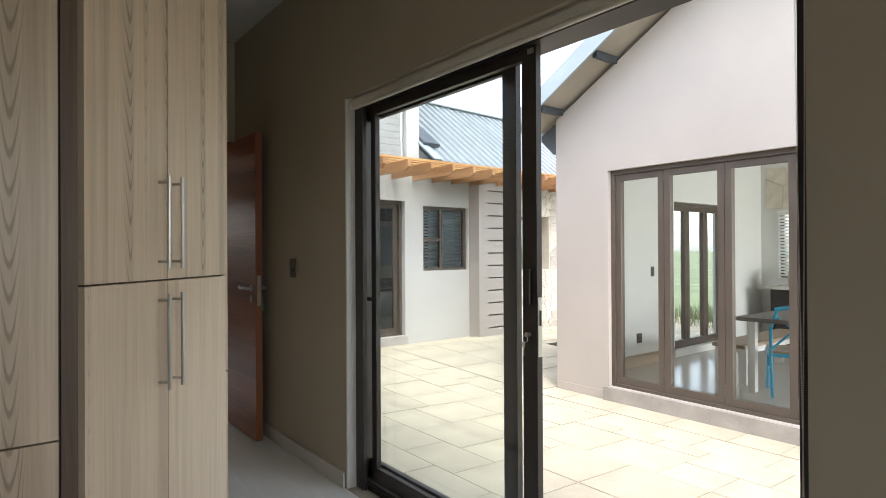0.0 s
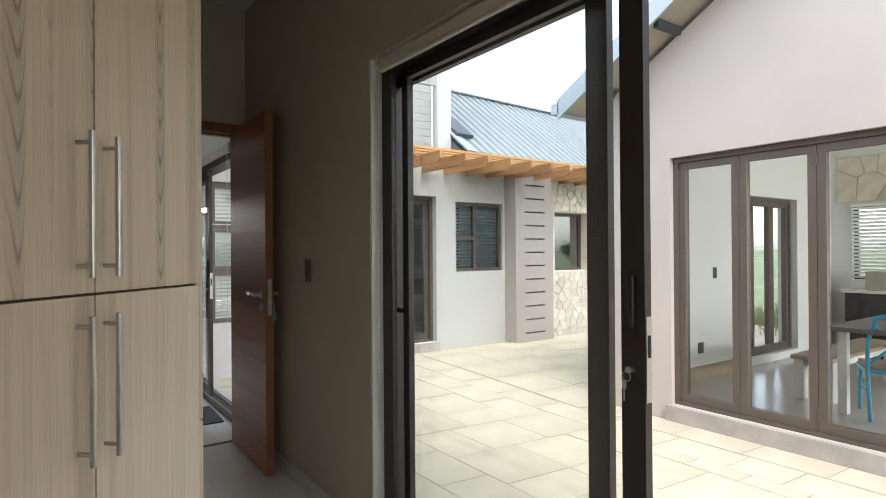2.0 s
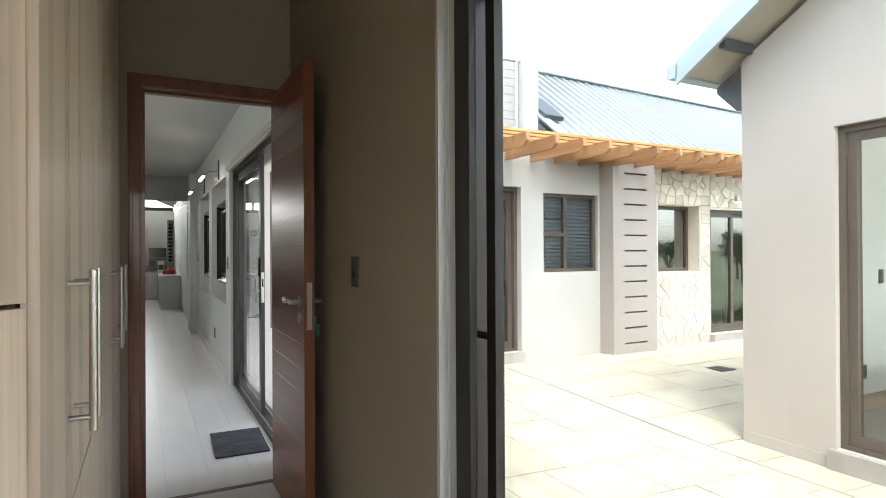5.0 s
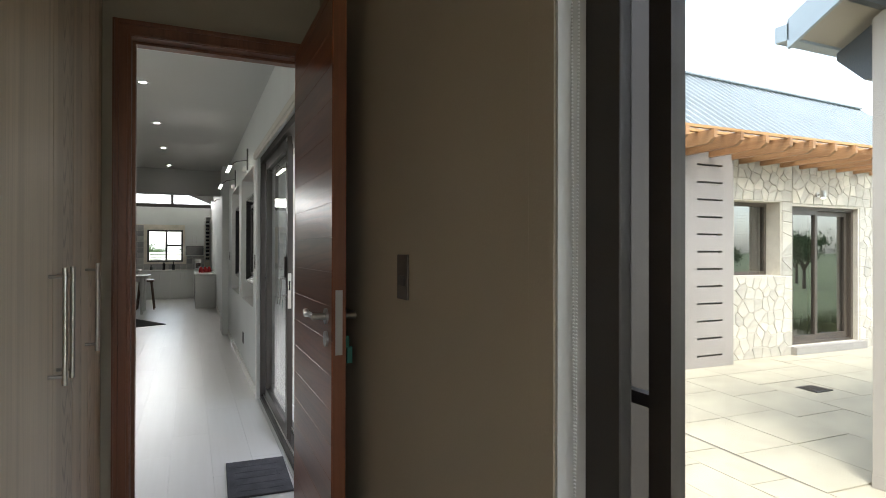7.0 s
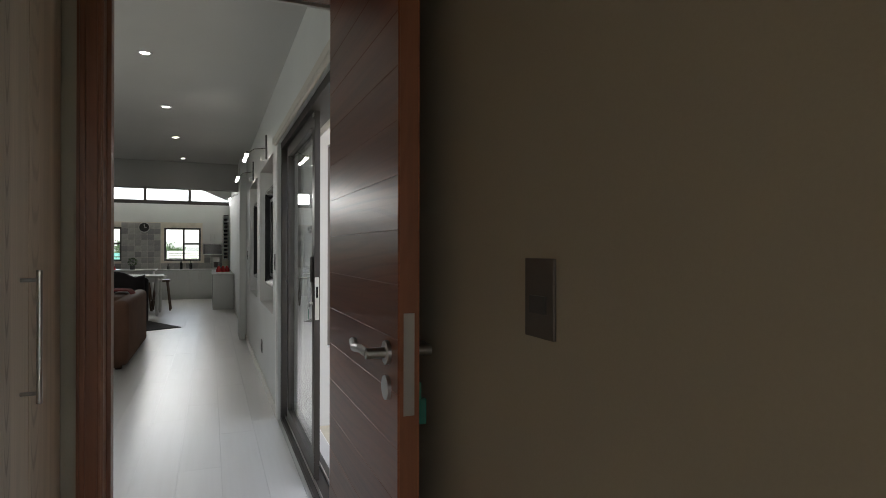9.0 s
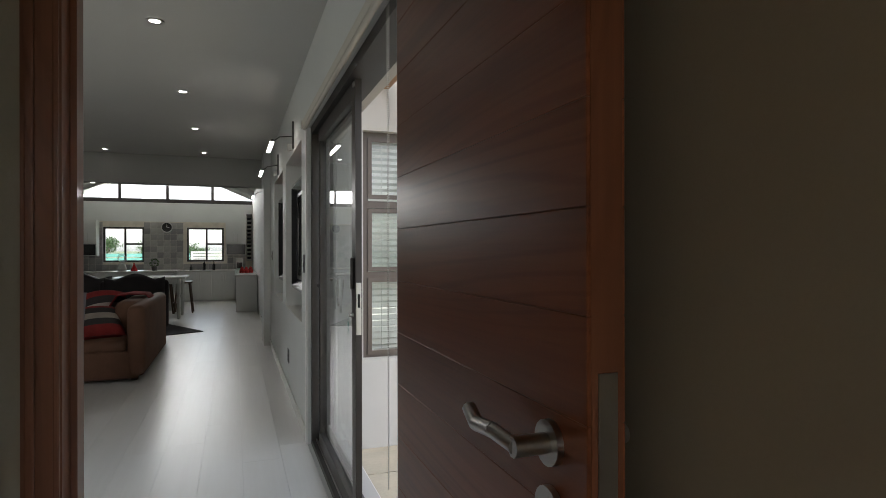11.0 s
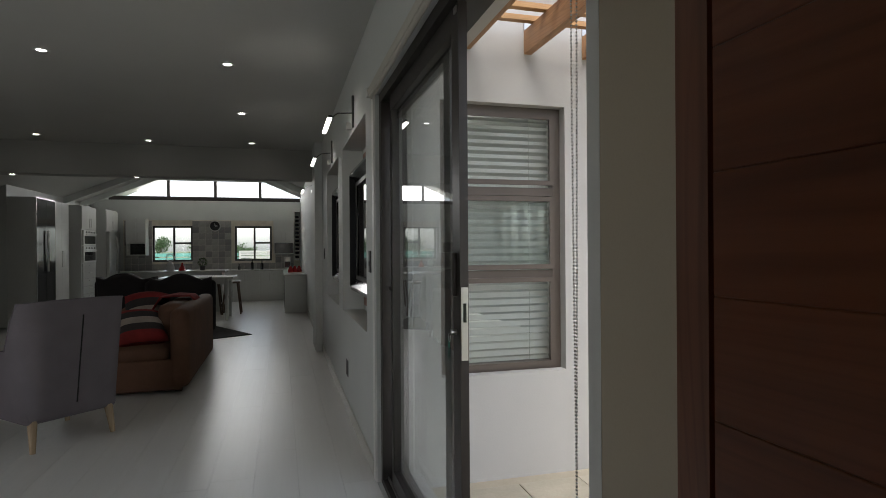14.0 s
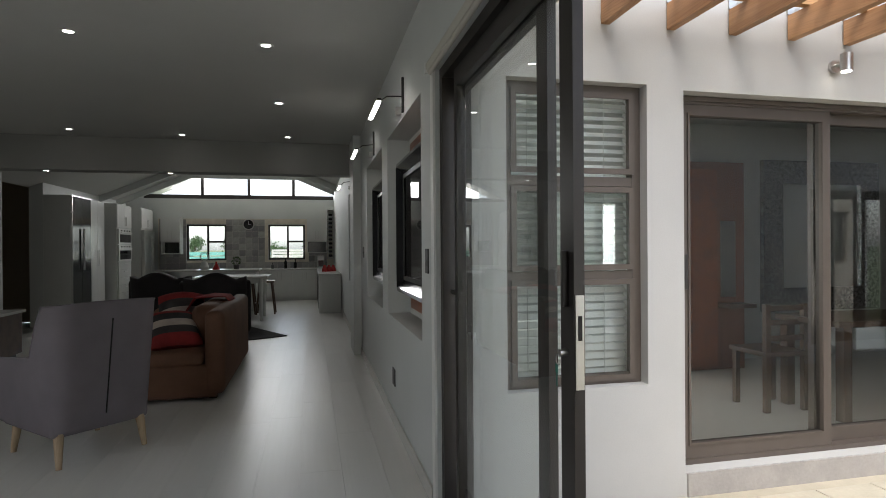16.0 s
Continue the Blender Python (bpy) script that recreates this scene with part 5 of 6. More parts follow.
for x in (-0.62, 0.38):
    for y in (15.45, 16.18):
        bm = bmesh.new()
        for z0, z1, r0, r1 in ((0, 0.06, 0.02, 0.028), (0.06, 0.35, 0.025, 0.036), (0.35, 0.42, 0.036, 0.026), (0.42, 0.5, 0.026, 0.04), (0.5, 0.74, 0.042, 0.042)):
            rod(bm, (x, y, z0), (x, y, z1), r0, 12, r1)
        part("leg", bm, M_CAB, table)
def stool(cx, cy):
    t = thing("stool", (cx, cy, 0), "dark brown wooden stool with splayed legs", "stool", "kitchen stools")
    part("seat", soft(boxes((cx - 0.16, cx + 0.16, cy - 0.16, cy + 0.16, 0.60, 0.64)), 0.012), M_WALNUT, t)
    for sx in (-1, 1):
        for sy in (-1, 1):
            bm = bmesh.new()
            rod(bm, (cx + sx * 0.11, cy + sy * 0.11, 0.6), (cx + sx * 0.17, cy + sy * 0.17, 0.0), 0.019, 8, 0.015)
            part("leg", bm, M_WALNUT, t)
    for sx in (-1, 1):
        part("stretcher", rods(0.011, ((cx + sx * 0.15, cy - 0.15, 0.2), (cx + sx * 0.15, cy + 0.15, 0.2)), seg=8), M_WALNUT, t)
for cx, cy in ((0.38, 16.62), (0.02, 16.66), (-0.36, 16.62), (-0.45, 15.0), (0.0, 15.02)):
    stool(cx, cy)


def fronts(t, axis, pos, out, cuts, z0, z1, handle, rows=1):
    """Cabinet doors between the cuts, each with a bar handle."""
    for k in range(len(cuts) - 1):
        a, b = cuts[k] + 0.002, cuts[k + 1] - 0.002
        for r in range(rows):
            za, zb = z0 + (z1 - z0) * r / rows + 0.002, z0 + (z1 - z0) * (r + 1) / rows - 0.002
            p0, p1 = min(pos, pos + out * 0.018), max(pos, pos + out * 0.018)
            d = part("drawer" if rows > 1 else "door", boxes((p0, p1, a, b, za, zb) if axis == "x" else (a, b, p0, p1, za, zb)), M_CAB, t)
            q = pos + out * 0.04
            if rows > 1:
                m0, m1, z = (a + b) / 2 - 0.1, (a + b) / 2 + 0.1, zb - 0.04
                part("handle", rods(0.006, ((q, m0, z), (q, m1, z))) if axis == "x" else rods(0.006, ((m0, q, z), (m1, q, z))), M_STEEL, d)
            elif handle:
                u = (b - 0.04) if k % 2 == 0 else (a + 0.04)
                part("handle", rods(0.006, ((q, u, handle[0]), (q, u, handle[1]))) if axis == "x" else rods(0.006, ((u, q, handle[0]), (u, q, handle[1]))), M_STEEL, d)


FY = 19.28
for a, b in ((-1.7, -0.7), (-0.7, 0.2), (0.2, 0.8), (0.8, 1.36)):
    t = thing("base_cabinet", (a, FY, 0), "white lacquered base cabinet with steel bar handles", "cabinet", "kitchen base cabinets")
    part("body", boxes((a + 0.001, b - 0.001, FY + 0.02, KY - 0.002, 0.08, CH - 0.03)), M_CAB, t)
    part("kickboard", boxes((a + 0.001, b - 0.001, FY + 0.06, FY + 0.08, 0, 0.08)), M_CAB, t)
    fronts(t, "y", FY + 0.019, -1, [a, (a + b) / 2, b], 0.085, CH - 0.032, (0.5, 0.68))
t = thing("worktop", (0, FY, CH), "pale stone kitchen worktop", "worktop")
part("slab", soft(boxes((-2.3, 1.36, FY - 0.02, KY - 0.013, CH - 0.029, CH)), 0.004, 1), M_TOP, t)
pen = thing("base_cabinet", (1.58, 16.3, 0), "white lacquered peninsula cabinet with a stone top", "cabinet", "kitchen base cabinets")
part("body", boxes((1.37, WX - 0.015, 16.33, FY + 0.6, 0.0, CH - 0.03)), M_CAB, pen)
part("worktop", soft(boxes((1.35, WX - 0.013, 16.30, KY - 0.013, CH - 0.0295, CH + 0.0005)), 0.004, 1), M_TOP, pen)
isl = thing("kitchen_island", (-0.4, 17.4, 0), "white kitchen island with a pale stone top", "island")
part("body", boxes((-0.95, 0.15, 17.12, 17.78, 0.0, 0.80)), M_CAB, isl)
part("worktop", soft(boxes((-1.0, 0.22, 17.05, 17.85, 0.80, 0.835)), 0.005, 1), M_TOP, isl)
for a, b, z0, z1, lab in ((-2.17, -1.75, 1.43, 2.0, ""), (1.13, 1.62, 1.43, 1.98, "")):
    t = thing("wall_cabinet", (a, KY, z0), "white lacquered wall cabinet over an open dark shelf", "cabinet", "kitchen wall cabinets")
    part("body", boxes((a, b, 19.55, KY - 0.002, z0, z1)), M_CAB, t)
    fronts(t, "y", 19.549, -1, [a, (a + b) / 2, b], z0, z1, (z0 + 0.04, z0 + 0.24))
    part("open_shelf", ring("y", 19.58, KY - 0.014, a, b, 1.13, z0 - 0.001, 0.02), M_CAB, t)
    part("shelf_back", boxes((a + 0.02, b - 0.02, KY - 0.03, KY - 0.015, 1.15, z0 - 0.02)), M_BLACK, t)
rack = thing("wine_rack", (1.66, 19.6, 0.96), "white wall wine rack full of dark bottles", "wine rack")
part("case", ring("y", 19.56, KY - 0.002, 1.635, WX - 0.016, 0.98, 2.2, 0.015), M_CAB, rack)
for k in range(11):
    z = 1.05 + k * 0.1
    part("shelf", boxes((1.651, WX - 0.032, 19.57, KY - 0.01, z - 0.03, z - 0.02)), M_CAB, rack)
    bm = bmesh.new()
    rod(bm, (1.655, 19.62, z + 0.012), (1.655 + 0.09, 19.62, z + 0.012), 0.03, 10)
    rod(bm, (1.66, 19.7, z + 0.012), (1.66, 19.5, z + 0.012), 0.014, 8)
    part("bottle", bm, M_BLACK, rack, "dark wine bottle")

# left run of tall units
def tall_unit(name, y0, y1, x_front, label, black=False, ztop=2.15):
    t = thing(name, (-2.9, y0, 0), label, "cabinet")
    part("body", boxes((-2.998, x_front - 0.02, y0 + 0.001, y1 - 0.001, 0.0, ztop)), M_CAB, t)
    return t
t = tall_unit("display_fridge", 15.62, 16.46, -2.58, "tall black glass double-door drinks fridge in a white frame", True)
for a, b in ((15.64, 16.035), (16.045, 16.44)):
    d = part("door", boxes((-2.599, -2.58, a, b, 0.1, 2.13)), M_BLACK, t, "black glass door")
    part("handle", rods(0.01, ((-2.55, 16.02 if a < 16 else 16.06, 0.9), (-2.55, 16.02 if a < 16 else 16.06, 1.6))), M_STEEL, d)
part("trim", ring("x", -2.598, -2.576, 15.622, 16.458, 0.08, 2.148, 0.016), M_STEEL, t, "steel trim")
t = tall_unit("larder_cabinet", 16.46, 17.2, -2.6, "tall white lacquered larder cabinet")
fronts(t, "x", -2.6199, 1, [16.46, 16.83, 17.2], 0.08, 2.14, (0.95, 1.25))
t = tall_unit("oven_tower", 17.45, 18.35, -2.45, "white tower cabinet with two built-in steel ovens over drawers")
fronts(t, "x", -2.469, 1, [17.45, 17.9, 18.35], 1.68, 2.14, (1.72, 1.9))
for z0, z1 in ((1.36, 1.66), (1.02, 1.34)):
    o = part("oven", boxes((-2.469, -2.44, 17.5, 18.3, z0, z1)), M_STEEL, t, "steel oven")
    part("oven_window", boxes((-2.4395, -2.436, 17.56, 18.24, z0 + 0.03, z1 - 0.11)), M_BLACK, o)
    part("oven_handle", rods(0.009, ((-2.41, 17.56, z1 - 0.08), (-2.41, 18.24, z1 - 0.08))), M_STEEL, o)
    for q in range(4):
        part("knob", rods(0.015, ((-2.44, 17.65 + 0.17 * q, z1 - 0.035), (-2.425, 17.65 + 0.17 * q, z1 - 0.035))), M_DARK, o)
fronts(t, "x", -2.469, 1, [17.5, 18.3], 0.08, 1.0, None, rows=6)
t = tall_unit("fridge_surround", 18.6, 19.5, -2.32, "white cupboard over a steel fridge")
fronts(t, "x", -2.339, 1, [18.6, 19.05, 19.5], 1.70, 2.12, (1.74, 1.9))
fridge = thing("fridge", (-2.3, 19.05, 0), "brushed steel french-door fridge", "fridge")
for a, b, z0, z1 in ((18.63, 19.045, 0.62, 1.67), (19.05, 19.47, 0.62, 1.67), (18.63, 19.47, 0.32, 0.61), (18.63, 19.47, 0.02, 0.31)):
    d = part("door", soft(boxes((-2.338, -2.27, a, b, z0, z1)), 0.008), M_STEEL, fridge)
    if z0 > 0.5:
        u = 19.02 if a < 18.9 else 19.075
        part("handle", rods(0.011, ((-2.24, u, 0.8), (-2.21, u, 1.2)), ((-2.21, u, 1.2), (-2.24, u, 1.55))), M_STEEL, d)
    else:
        part("handle", rods(0.011, ((-2.235, 18.75, z1 - 0.05), (-2.235, 19.35, z1 - 0.05))), M_STEEL, d)

clock = thing("wall_clock", (-0.26, KY - 0.02, 1.84), "round black wall clock with a pale rim", "clock")
part("face", rods(0.12, ((-0.26, KY - 0.013, 1.84), (-0.26, KY - 0.035, 1.84)), seg=28), M_BLACK, clock)
bm = bmesh.new()
for i in range(28):
    a, b = 2 * math.pi * i / 28, 2 * math.pi * (i + 1) / 28
    rod(bm, (-0.26 + 0.125 * math.cos(a), KY - 0.03, 1.84 + 0.125 * math.sin(a)), (-0.26 + 0.125 * math.cos(b), KY - 0.03, 1.84 + 0.125 * math.sin(b)), 0.014, 6)
part("rim", bm, M_STEEL, clock)
part("clock_hand", boxes((-0.264, -0.256, KY - 0.04, KY - 0.0355, 1.84, 1.92)), M_CAB, clock)
part("clock_hand", boxes((-0.26, -0.20, KY - 0.0405, KY - 0.036, 1.836, 1.844)), M_CAB, clock)

def vase(name, x, y, z, prof, material, label, category):
    t = thing(name, (x, y, z), label, category)
    bm = bmesh.new()
    for (r0, z0), (r1, z1) in zip(prof, prof[1:]):
        rod(bm, (x, y, z + z0), (x, y, z + z1), r0, 14, r1)
    part("body", bm, material, t)
    return t
t = vase("kettle", -0.85, 17.35, 0.835, [(0.07, 0), (0.09, 0.05), (0.06, 0.14), (0.03, 0.17)], M_CAB, "white kettle on the island", "kettle")
bm = bmesh.new()
for i in range(14):
    a, b = math.pi * 2 * i / 14, math.pi * 2 * (i + 1) / 14
    rod(bm, (-0.85 + 0.075 * math.cos(a), 17.35, 1.10 + 0.075 * math.sin(a)), (-0.85 + 0.075 * math.cos(b), 17.35, 1.10 + 0.075 * math.sin(b)), 0.01, 6)
part("ring_handle", bm, M_CAB, t)
vase("red_bell_jar", -0.62, 17.3, 0.835, [(0.07, 0), (0.06, 0.04), (0.03, 0.1), (0.015, 0.14), (0.02, 0.16)], M_RED_GLOSS, "red enamel bell-shaped jar on the island", "jar")
vase("plant_pot", -0.25, 17.4, 0.835, [(0.05, 0), (0.06, 0.09)], M_DARK, "dark pot with a small bushy plant", "plant")
bm = bmesh.new()
rng = random.Random(4)
for k in range(90):
    a, h = rng.uniform(0, 6.28), rng.uniform(0, 1)
    c = Vector((-0.25 + 0.09 * math.cos(a) * math.sqrt(1 - (2 * h - 1) ** 2), 17.4 + 0.09 * math.sin(a), 1.0 + 0.08 * (2 * h - 1)))
    q = Euler((rng.uniform(0, 3), rng.uniform(0, 3), a)).to_matrix()
    bm.faces.new([bm.verts.new(c + q @ Vector(p)) for p in ((-0.02, 0, 0), (0, 0.012, 0.004), (0.02, 0, 0), (0, -0.012, 0.004))])
tagged(part("foliage", bm, M_LEAF, bpy.data.objects["plant_pot"]), kind="stuff")
for x, mt, h in ((0.32, M_DARK, 0.14), (0.62, M_BLACK, 0.26), (0.85, M_BLACK, 0.22)):
    vase("bottle", x, 19.6, CH, [(0.035, 0), (0.035, h * 0.6), (0.012, h * 0.75), (0.012, h)], mt, "dark bottle on the worktop", "bottle")
cm = thing("coffee_machine", (1.45, 19.5, CH), "steel coffee machine on the worktop", "coffee machine")
part("body", soft(boxes((1.38, 1.54, 19.4, 19.7, CH, CH + 0.30)), 0.01), M_STEEL, cm)
part("panel", boxes((1.395, 1.525, 19.39, 19.399, CH + 0.04, CH + 0.19)), M_BLACK, cm)
for k in range(3):
    vase("red_canister", 1.50 + 0.09 * k, 17.3 + 0.06 * k, CH, [(0.055, 0), (0.055, 0.05), (0.03, 0.12), (0.012, 0.14)], M_RED_GLOSS, "red enamel canister on the peninsula", "canister")

# patchwork splashback tiles
tiles = solid("splashback", boxes((-2.3, WX - 0.02, KY - 0.008, KY - 0.001, CH, 0.965), (-0.775, 0.195, KY - 0.008, KY - 0.001, 0.965, 1.98), (-2.3, -1.685, KY - 0.008, KY - 0.001, 0.965, 1.98), (1.085, WX - 0.02, KY - 0.008, KY - 0.001, 0.965, 1.98), (-1.685, -0.775, KY - 0.008, KY - 0.001, 1.845, 1.98), (0.195, 1.085, KY - 0.008, KY - 0.001, 1.845, 1.98)), M_MORTAR, "grout bed of the patchwork tile splashback", "splashback")
tme = mesh_of("tile", boxes((0, 0.147, -0.004, 0, 0, 0.147)), M_TILE)
for i in range(27):
    for j in range(8):
        x, z = -2.28 + 0.15 * i, CH + 0.005 + 0.15 * j
        if any(a - 0.15 < x < b and c - 0.15 < z < d for a, b, c, d in KW) or x > 1.6:
            continue
        ob = new("tile", tme)
        ob.location, ob.parent = (x, KY - 0.0082, z), tiles


# ---- court: pergola, lamp, stone, paving ----
perg = thing("pergola", (2.4, FARY, 2.42), "orange-stained timber pergola bracketed to the wing wall", "pergola")
xs = [2.36 + 0.39 * k for k in range(22)]
for x in xs:
    part("beam", extruded([(FARY - 0.012, 2.42), (6.93, 2.42), (6.85, 2.47), (6.85, 2.56), (FARY - 0.012, 2.56)], "x", x - 0.024, x + 0.024), M_PERG, perg)
    part("bracket", boxes((x + 0.025, x + 0.029, FARY - 0.05, FARY - 0.001, 2.44, 2.6), (x - 0.02, x + 0.029, FARY - 0.011, FARY - 0.001, 2.57, 2.63)), M_STEEL, perg, "galvanised steel bracket")
M_SLAT = wood("orange_pine_slat", (0.56, 0.31, 0.12), (0.40, 0.19, 0.06), 0.5, "x", 1.0, pieces=0.2)
for k in range(6):
    y = 6.88 + k * 0.165
    part("slat", boxes((2.2, 10.7, y, y + 0.045, 2.562, 2.592)), M_SLAT, perg)
wl_ = thing("wall_lamp", (4.22, FARY, 2.28), "brushed steel cylinder wall lamp under the pergola", "lamp")
part("back_plate", rods(0.035, ((4.22, FARY - 0.001, 2.29), (4.22, FARY - 0.02, 2.29)), seg=18), M_STEEL, wl_)
part("arm", rods(0.012, ((4.22, FARY - 0.02, 2.29), (4.22, FARY - 0.06, 2.29)), seg=10), M_STEEL, wl_)
part("can", rods(0.032, ((4.22, FARY - 0.09, 2.24), (4.22, FARY - 0.09, 2.34)), seg=20), M_STEEL, wl_)
part("lens", rods(0.025, ((4.22, FARY - 0.09, 2.236), (4.22, FARY - 0.09, 2.2395)), seg=16), M_LED, wl_)
copy_thing(wl_, pose(9.33, FARY - 0.058, 2.07))
dr = thing("drain_grate", (7.31, 6.52, court_z(7.31, 6.52)), "small dark square drain grate in the paving", "drain")
zz = court_z(7.31, 6.52)
part("frame", boxes((7.18, 7.44, 6.40, 6.64, zz - 0.01, zz + 0.006)), M_DARK, dr)
for k in range(6):
    part("bar", boxes((7.20 + k * 0.04, 7.215 + k * 0.04, 6.42, 6.62, zz + 0.0065, zz + 0.01)), M_ALU2, dr)

# study behind the wing slider
d = thing("desk", (5.4, 8.8, 0), "dark timber desk with a white drawer", "desk")
part("top", boxes((4.86, 6.1, 8.42, 9.0, 0.66, 0.70)), M_WALNUT, d)
part("drawer", boxes((5.0, 5.4, 8.415, 8.9, 0.50, 0.655)), M_CAB, d)
for x in (4.94, 6.03):
    for y in (8.46, 8.96):
        part("leg", boxes((x - 0.035, x + 0.035, y - 0.035, y + 0.035, -0.02, 0.66)), M_WALNUT, d)
c = thing("desk_chair", (4.75, 9.0, 0), "dark timber chair with an open back", "chair")
part("seat", soft(boxes((4.55, 4.95, 8.75, 9.15, 0.40, 0.44)), 0.01), M_WALNUT, c)
for x in (4.58, 4.92):
    part("leg", boxes((x - 0.02, x + 0.02, 8.76, 8.80, -0.02, 0.80)), M_WALNUT, c)
    part("leg", boxes((x - 0.02, x + 0.02, 9.08, 9.12, -0.02, 0.42)), M_WALNUT, c)
for z in (0.52, 0.64, 0.75):
    part("back_rail", boxes((4.6, 4.9, 8.77, 8.79, z, z + 0.04)), M_WALNUT, c)
mir = thing("mirror", (7.1, 10.58, 0.5), "large mirror in a wide silver mosaic frame", "mirror")
part("frame", ring("y", 10.54, 10.598, 6.15, 7.75, 0.50, 2.2, 0.26), M_SILVER, mir)
part("mirror_glass", boxes((6.4, 7.5, 10.57, 10.598, 0.75, 1.95)), M_MIRROR, mir)
plate("light_switch", 5.86, 10.5995, 1.06, 0.075, 0.125, -1, "y", "dark light switch on the study wall", M_DARK, 1)
sd = thing("wardrobe", (5.3, 10.5, 0), "dark red-brown timber wardrobe with a narrow mirror", "wardrobe")
part("body", boxes((4.72, 5.60, 10.2, 10.597, -0.02, 2.10)), M_FRAME, sd)
part("mirror_panel", boxes((5.31, 5.49, 10.19, 10.1995, 0.72, 1.5)), M_MIRROR, sd)
part("shelf", soft(boxes((5.27, 5.58, 10.0, 10.1995, 0.62, 0.66)), 0.004), M_WALNUT, sd)
part("door", boxes((4.73, 5.26, 10.17, 10.1995, 0.02, 2.02)), M_DOOR, sd)
bed = thing("bed", (2.7, 9.0, 0), "bed with white linen behind the blind", "bed")
part("mattress", cushion(2.12, 3.2, 8.4, 10.3, 0.25, 0.62, 0.06), M_BLIND, bed)
part("base", boxes((2.12, 3.2, 8.4, 10.3, -0.02, 0.25)), M_WALNUT, bed)

# dining room in the gabled house
FG = -0.12
tb = thing("dining_table", (7.0, 3.0, FG), "grey-topped dining table with white legs", "table")
part("tabletop", soft(boxes((6.15, 8.0, 2.45, 3.2, 0.60, 0.64)), 0.005), mat("charcoal_tabletop", (0.13, 0.12, 0.115), 0.6, var=0.15, scale=4, bump=0.1), tb)
for x in (6.3, 7.85):
    for y in (2.55, 3.1):
        part("leg", boxes((x - 0.035, x + 0.035, y - 0.035, y + 0.035, FG, 0.6)), M_CAB, tb)
bn = thing("dining_bench", (7.2, 3.5, FG), "white bench with a weathered oak seat", "bench")
part("seat", soft(boxes((6.48, 8.2, 3.26, 3.61, 0.26, 0.30)), 0.005), M_OAK, bn)
for x in (6.58, 8.08):
    for y in (3.31, 3.56):
        part("leg", boxes((x - 0.05, x + 0.05, y - 0.04, y + 0.04, FG, 0.26)), M_CAB, bn)
part("apron", boxes((6.64, 8.02, 3.30, 3.57, 0.19, 0.2595)), M_CAB, bn)


def cross_chair(m, label):
    t = thing("dining_chair", (0, 0, 0), label, "chair", "turquoise dining chairs")
    part("seat", soft(boxes((-0.2, 0.2, -0.2, 0.2, 0.42, 0.45)), 0.01), M_OAK, t, "woven natural seat")
    part("seat_frame", ring("y", -0.21, 0.21, -0.21, 0.21, 0.385, 0.419, 0.02), M_BLUE, t)
    for s in (-1, 1):
        bm = bmesh.new()
        pts = [(s * 0.19, -0.24, 0.0), (s * 0.2, -0.2, 0.42), (s * 0.2, -0.23, 0.66), (s * 0.15, -0.28, 0.86)]
        for a, b in zip(pts, pts[1:]):
            rod(bm, a, b, 0.016, 10)
        part("back_leg", bm, M_BLUE, t)
        part("front_leg", rods(0.016, ((s * 0.18, 0.18, 0.42), (s * 0.19, 0.2, 0.0))), M_BLUE, t)
        bm = bmesh.new()
        pts = [(-s * 0.185, -0.21, 0.47), (0, -0.235, 0.66), (s * 0.18, -0.25, 0.80)]
        for a, b in zip(pts, pts[1:]):
            rod(bm, a, b, 0.011, 8)
        part("cross_brace", bm, M_BLUE, t)
        part("stretcher", rods(0.01, ((s * 0.19, -0.21, 0.22), (s * 0.18, 0.19, 0.22))), M_BLUE, t)
    bm = bmesh.new()
    for i in range(8):
        u0, u1 = -1 + i / 4, -1 + (i + 1) / 4
        rod(bm, (u0 * 0.17, -0.27 - 0.02 * (1 - u0 * u0), 0.85 + 0.03 * (1 - u0 * u0)), (u1 * 0.17, -0.27 - 0.02 * (1 - u1 * u1), 0.85 + 0.03 * (1 - u1 * u1)), 0.02, 8)
    part("top_rail", bm, M_BLUE, t)
    t.matrix_world = m
    return t


cross_chair(pose(6.50, 2.82, FG, 0, 0, -62), "turquoise painted cross-back dining chair at the table")
kc = thing("kitchen_counter", (9.7, 3.0, FG), "dark kitchen counter with a pale top", "counter")
part("body", boxes((9.4, 9.99, 1.6, 4.2, FG, 0.72)), M_BLACK, kc)
part("worktop", boxes((9.36, 9.995, 1.56, 4.24, 0.721, 0.76)), M_TOP, kc)
bx = thing("carton", (9.6, 3.86, 0.76), "plain brown cardboard carton on the counter", "box")
part("box", boxes((9.5, 9.75, 3.72, 4.0, 0.761, 1.0)), M_SOFFIT, bx)
tv = thing("wall_oven", (9.98, 2.3, 1.0), "black glass panel mounted on the stone wall", "appliance")
part("panel", boxes((9.93, 9.999, 1.9, 2.6, 0.95, 1.55)), M_BLACK, tv)


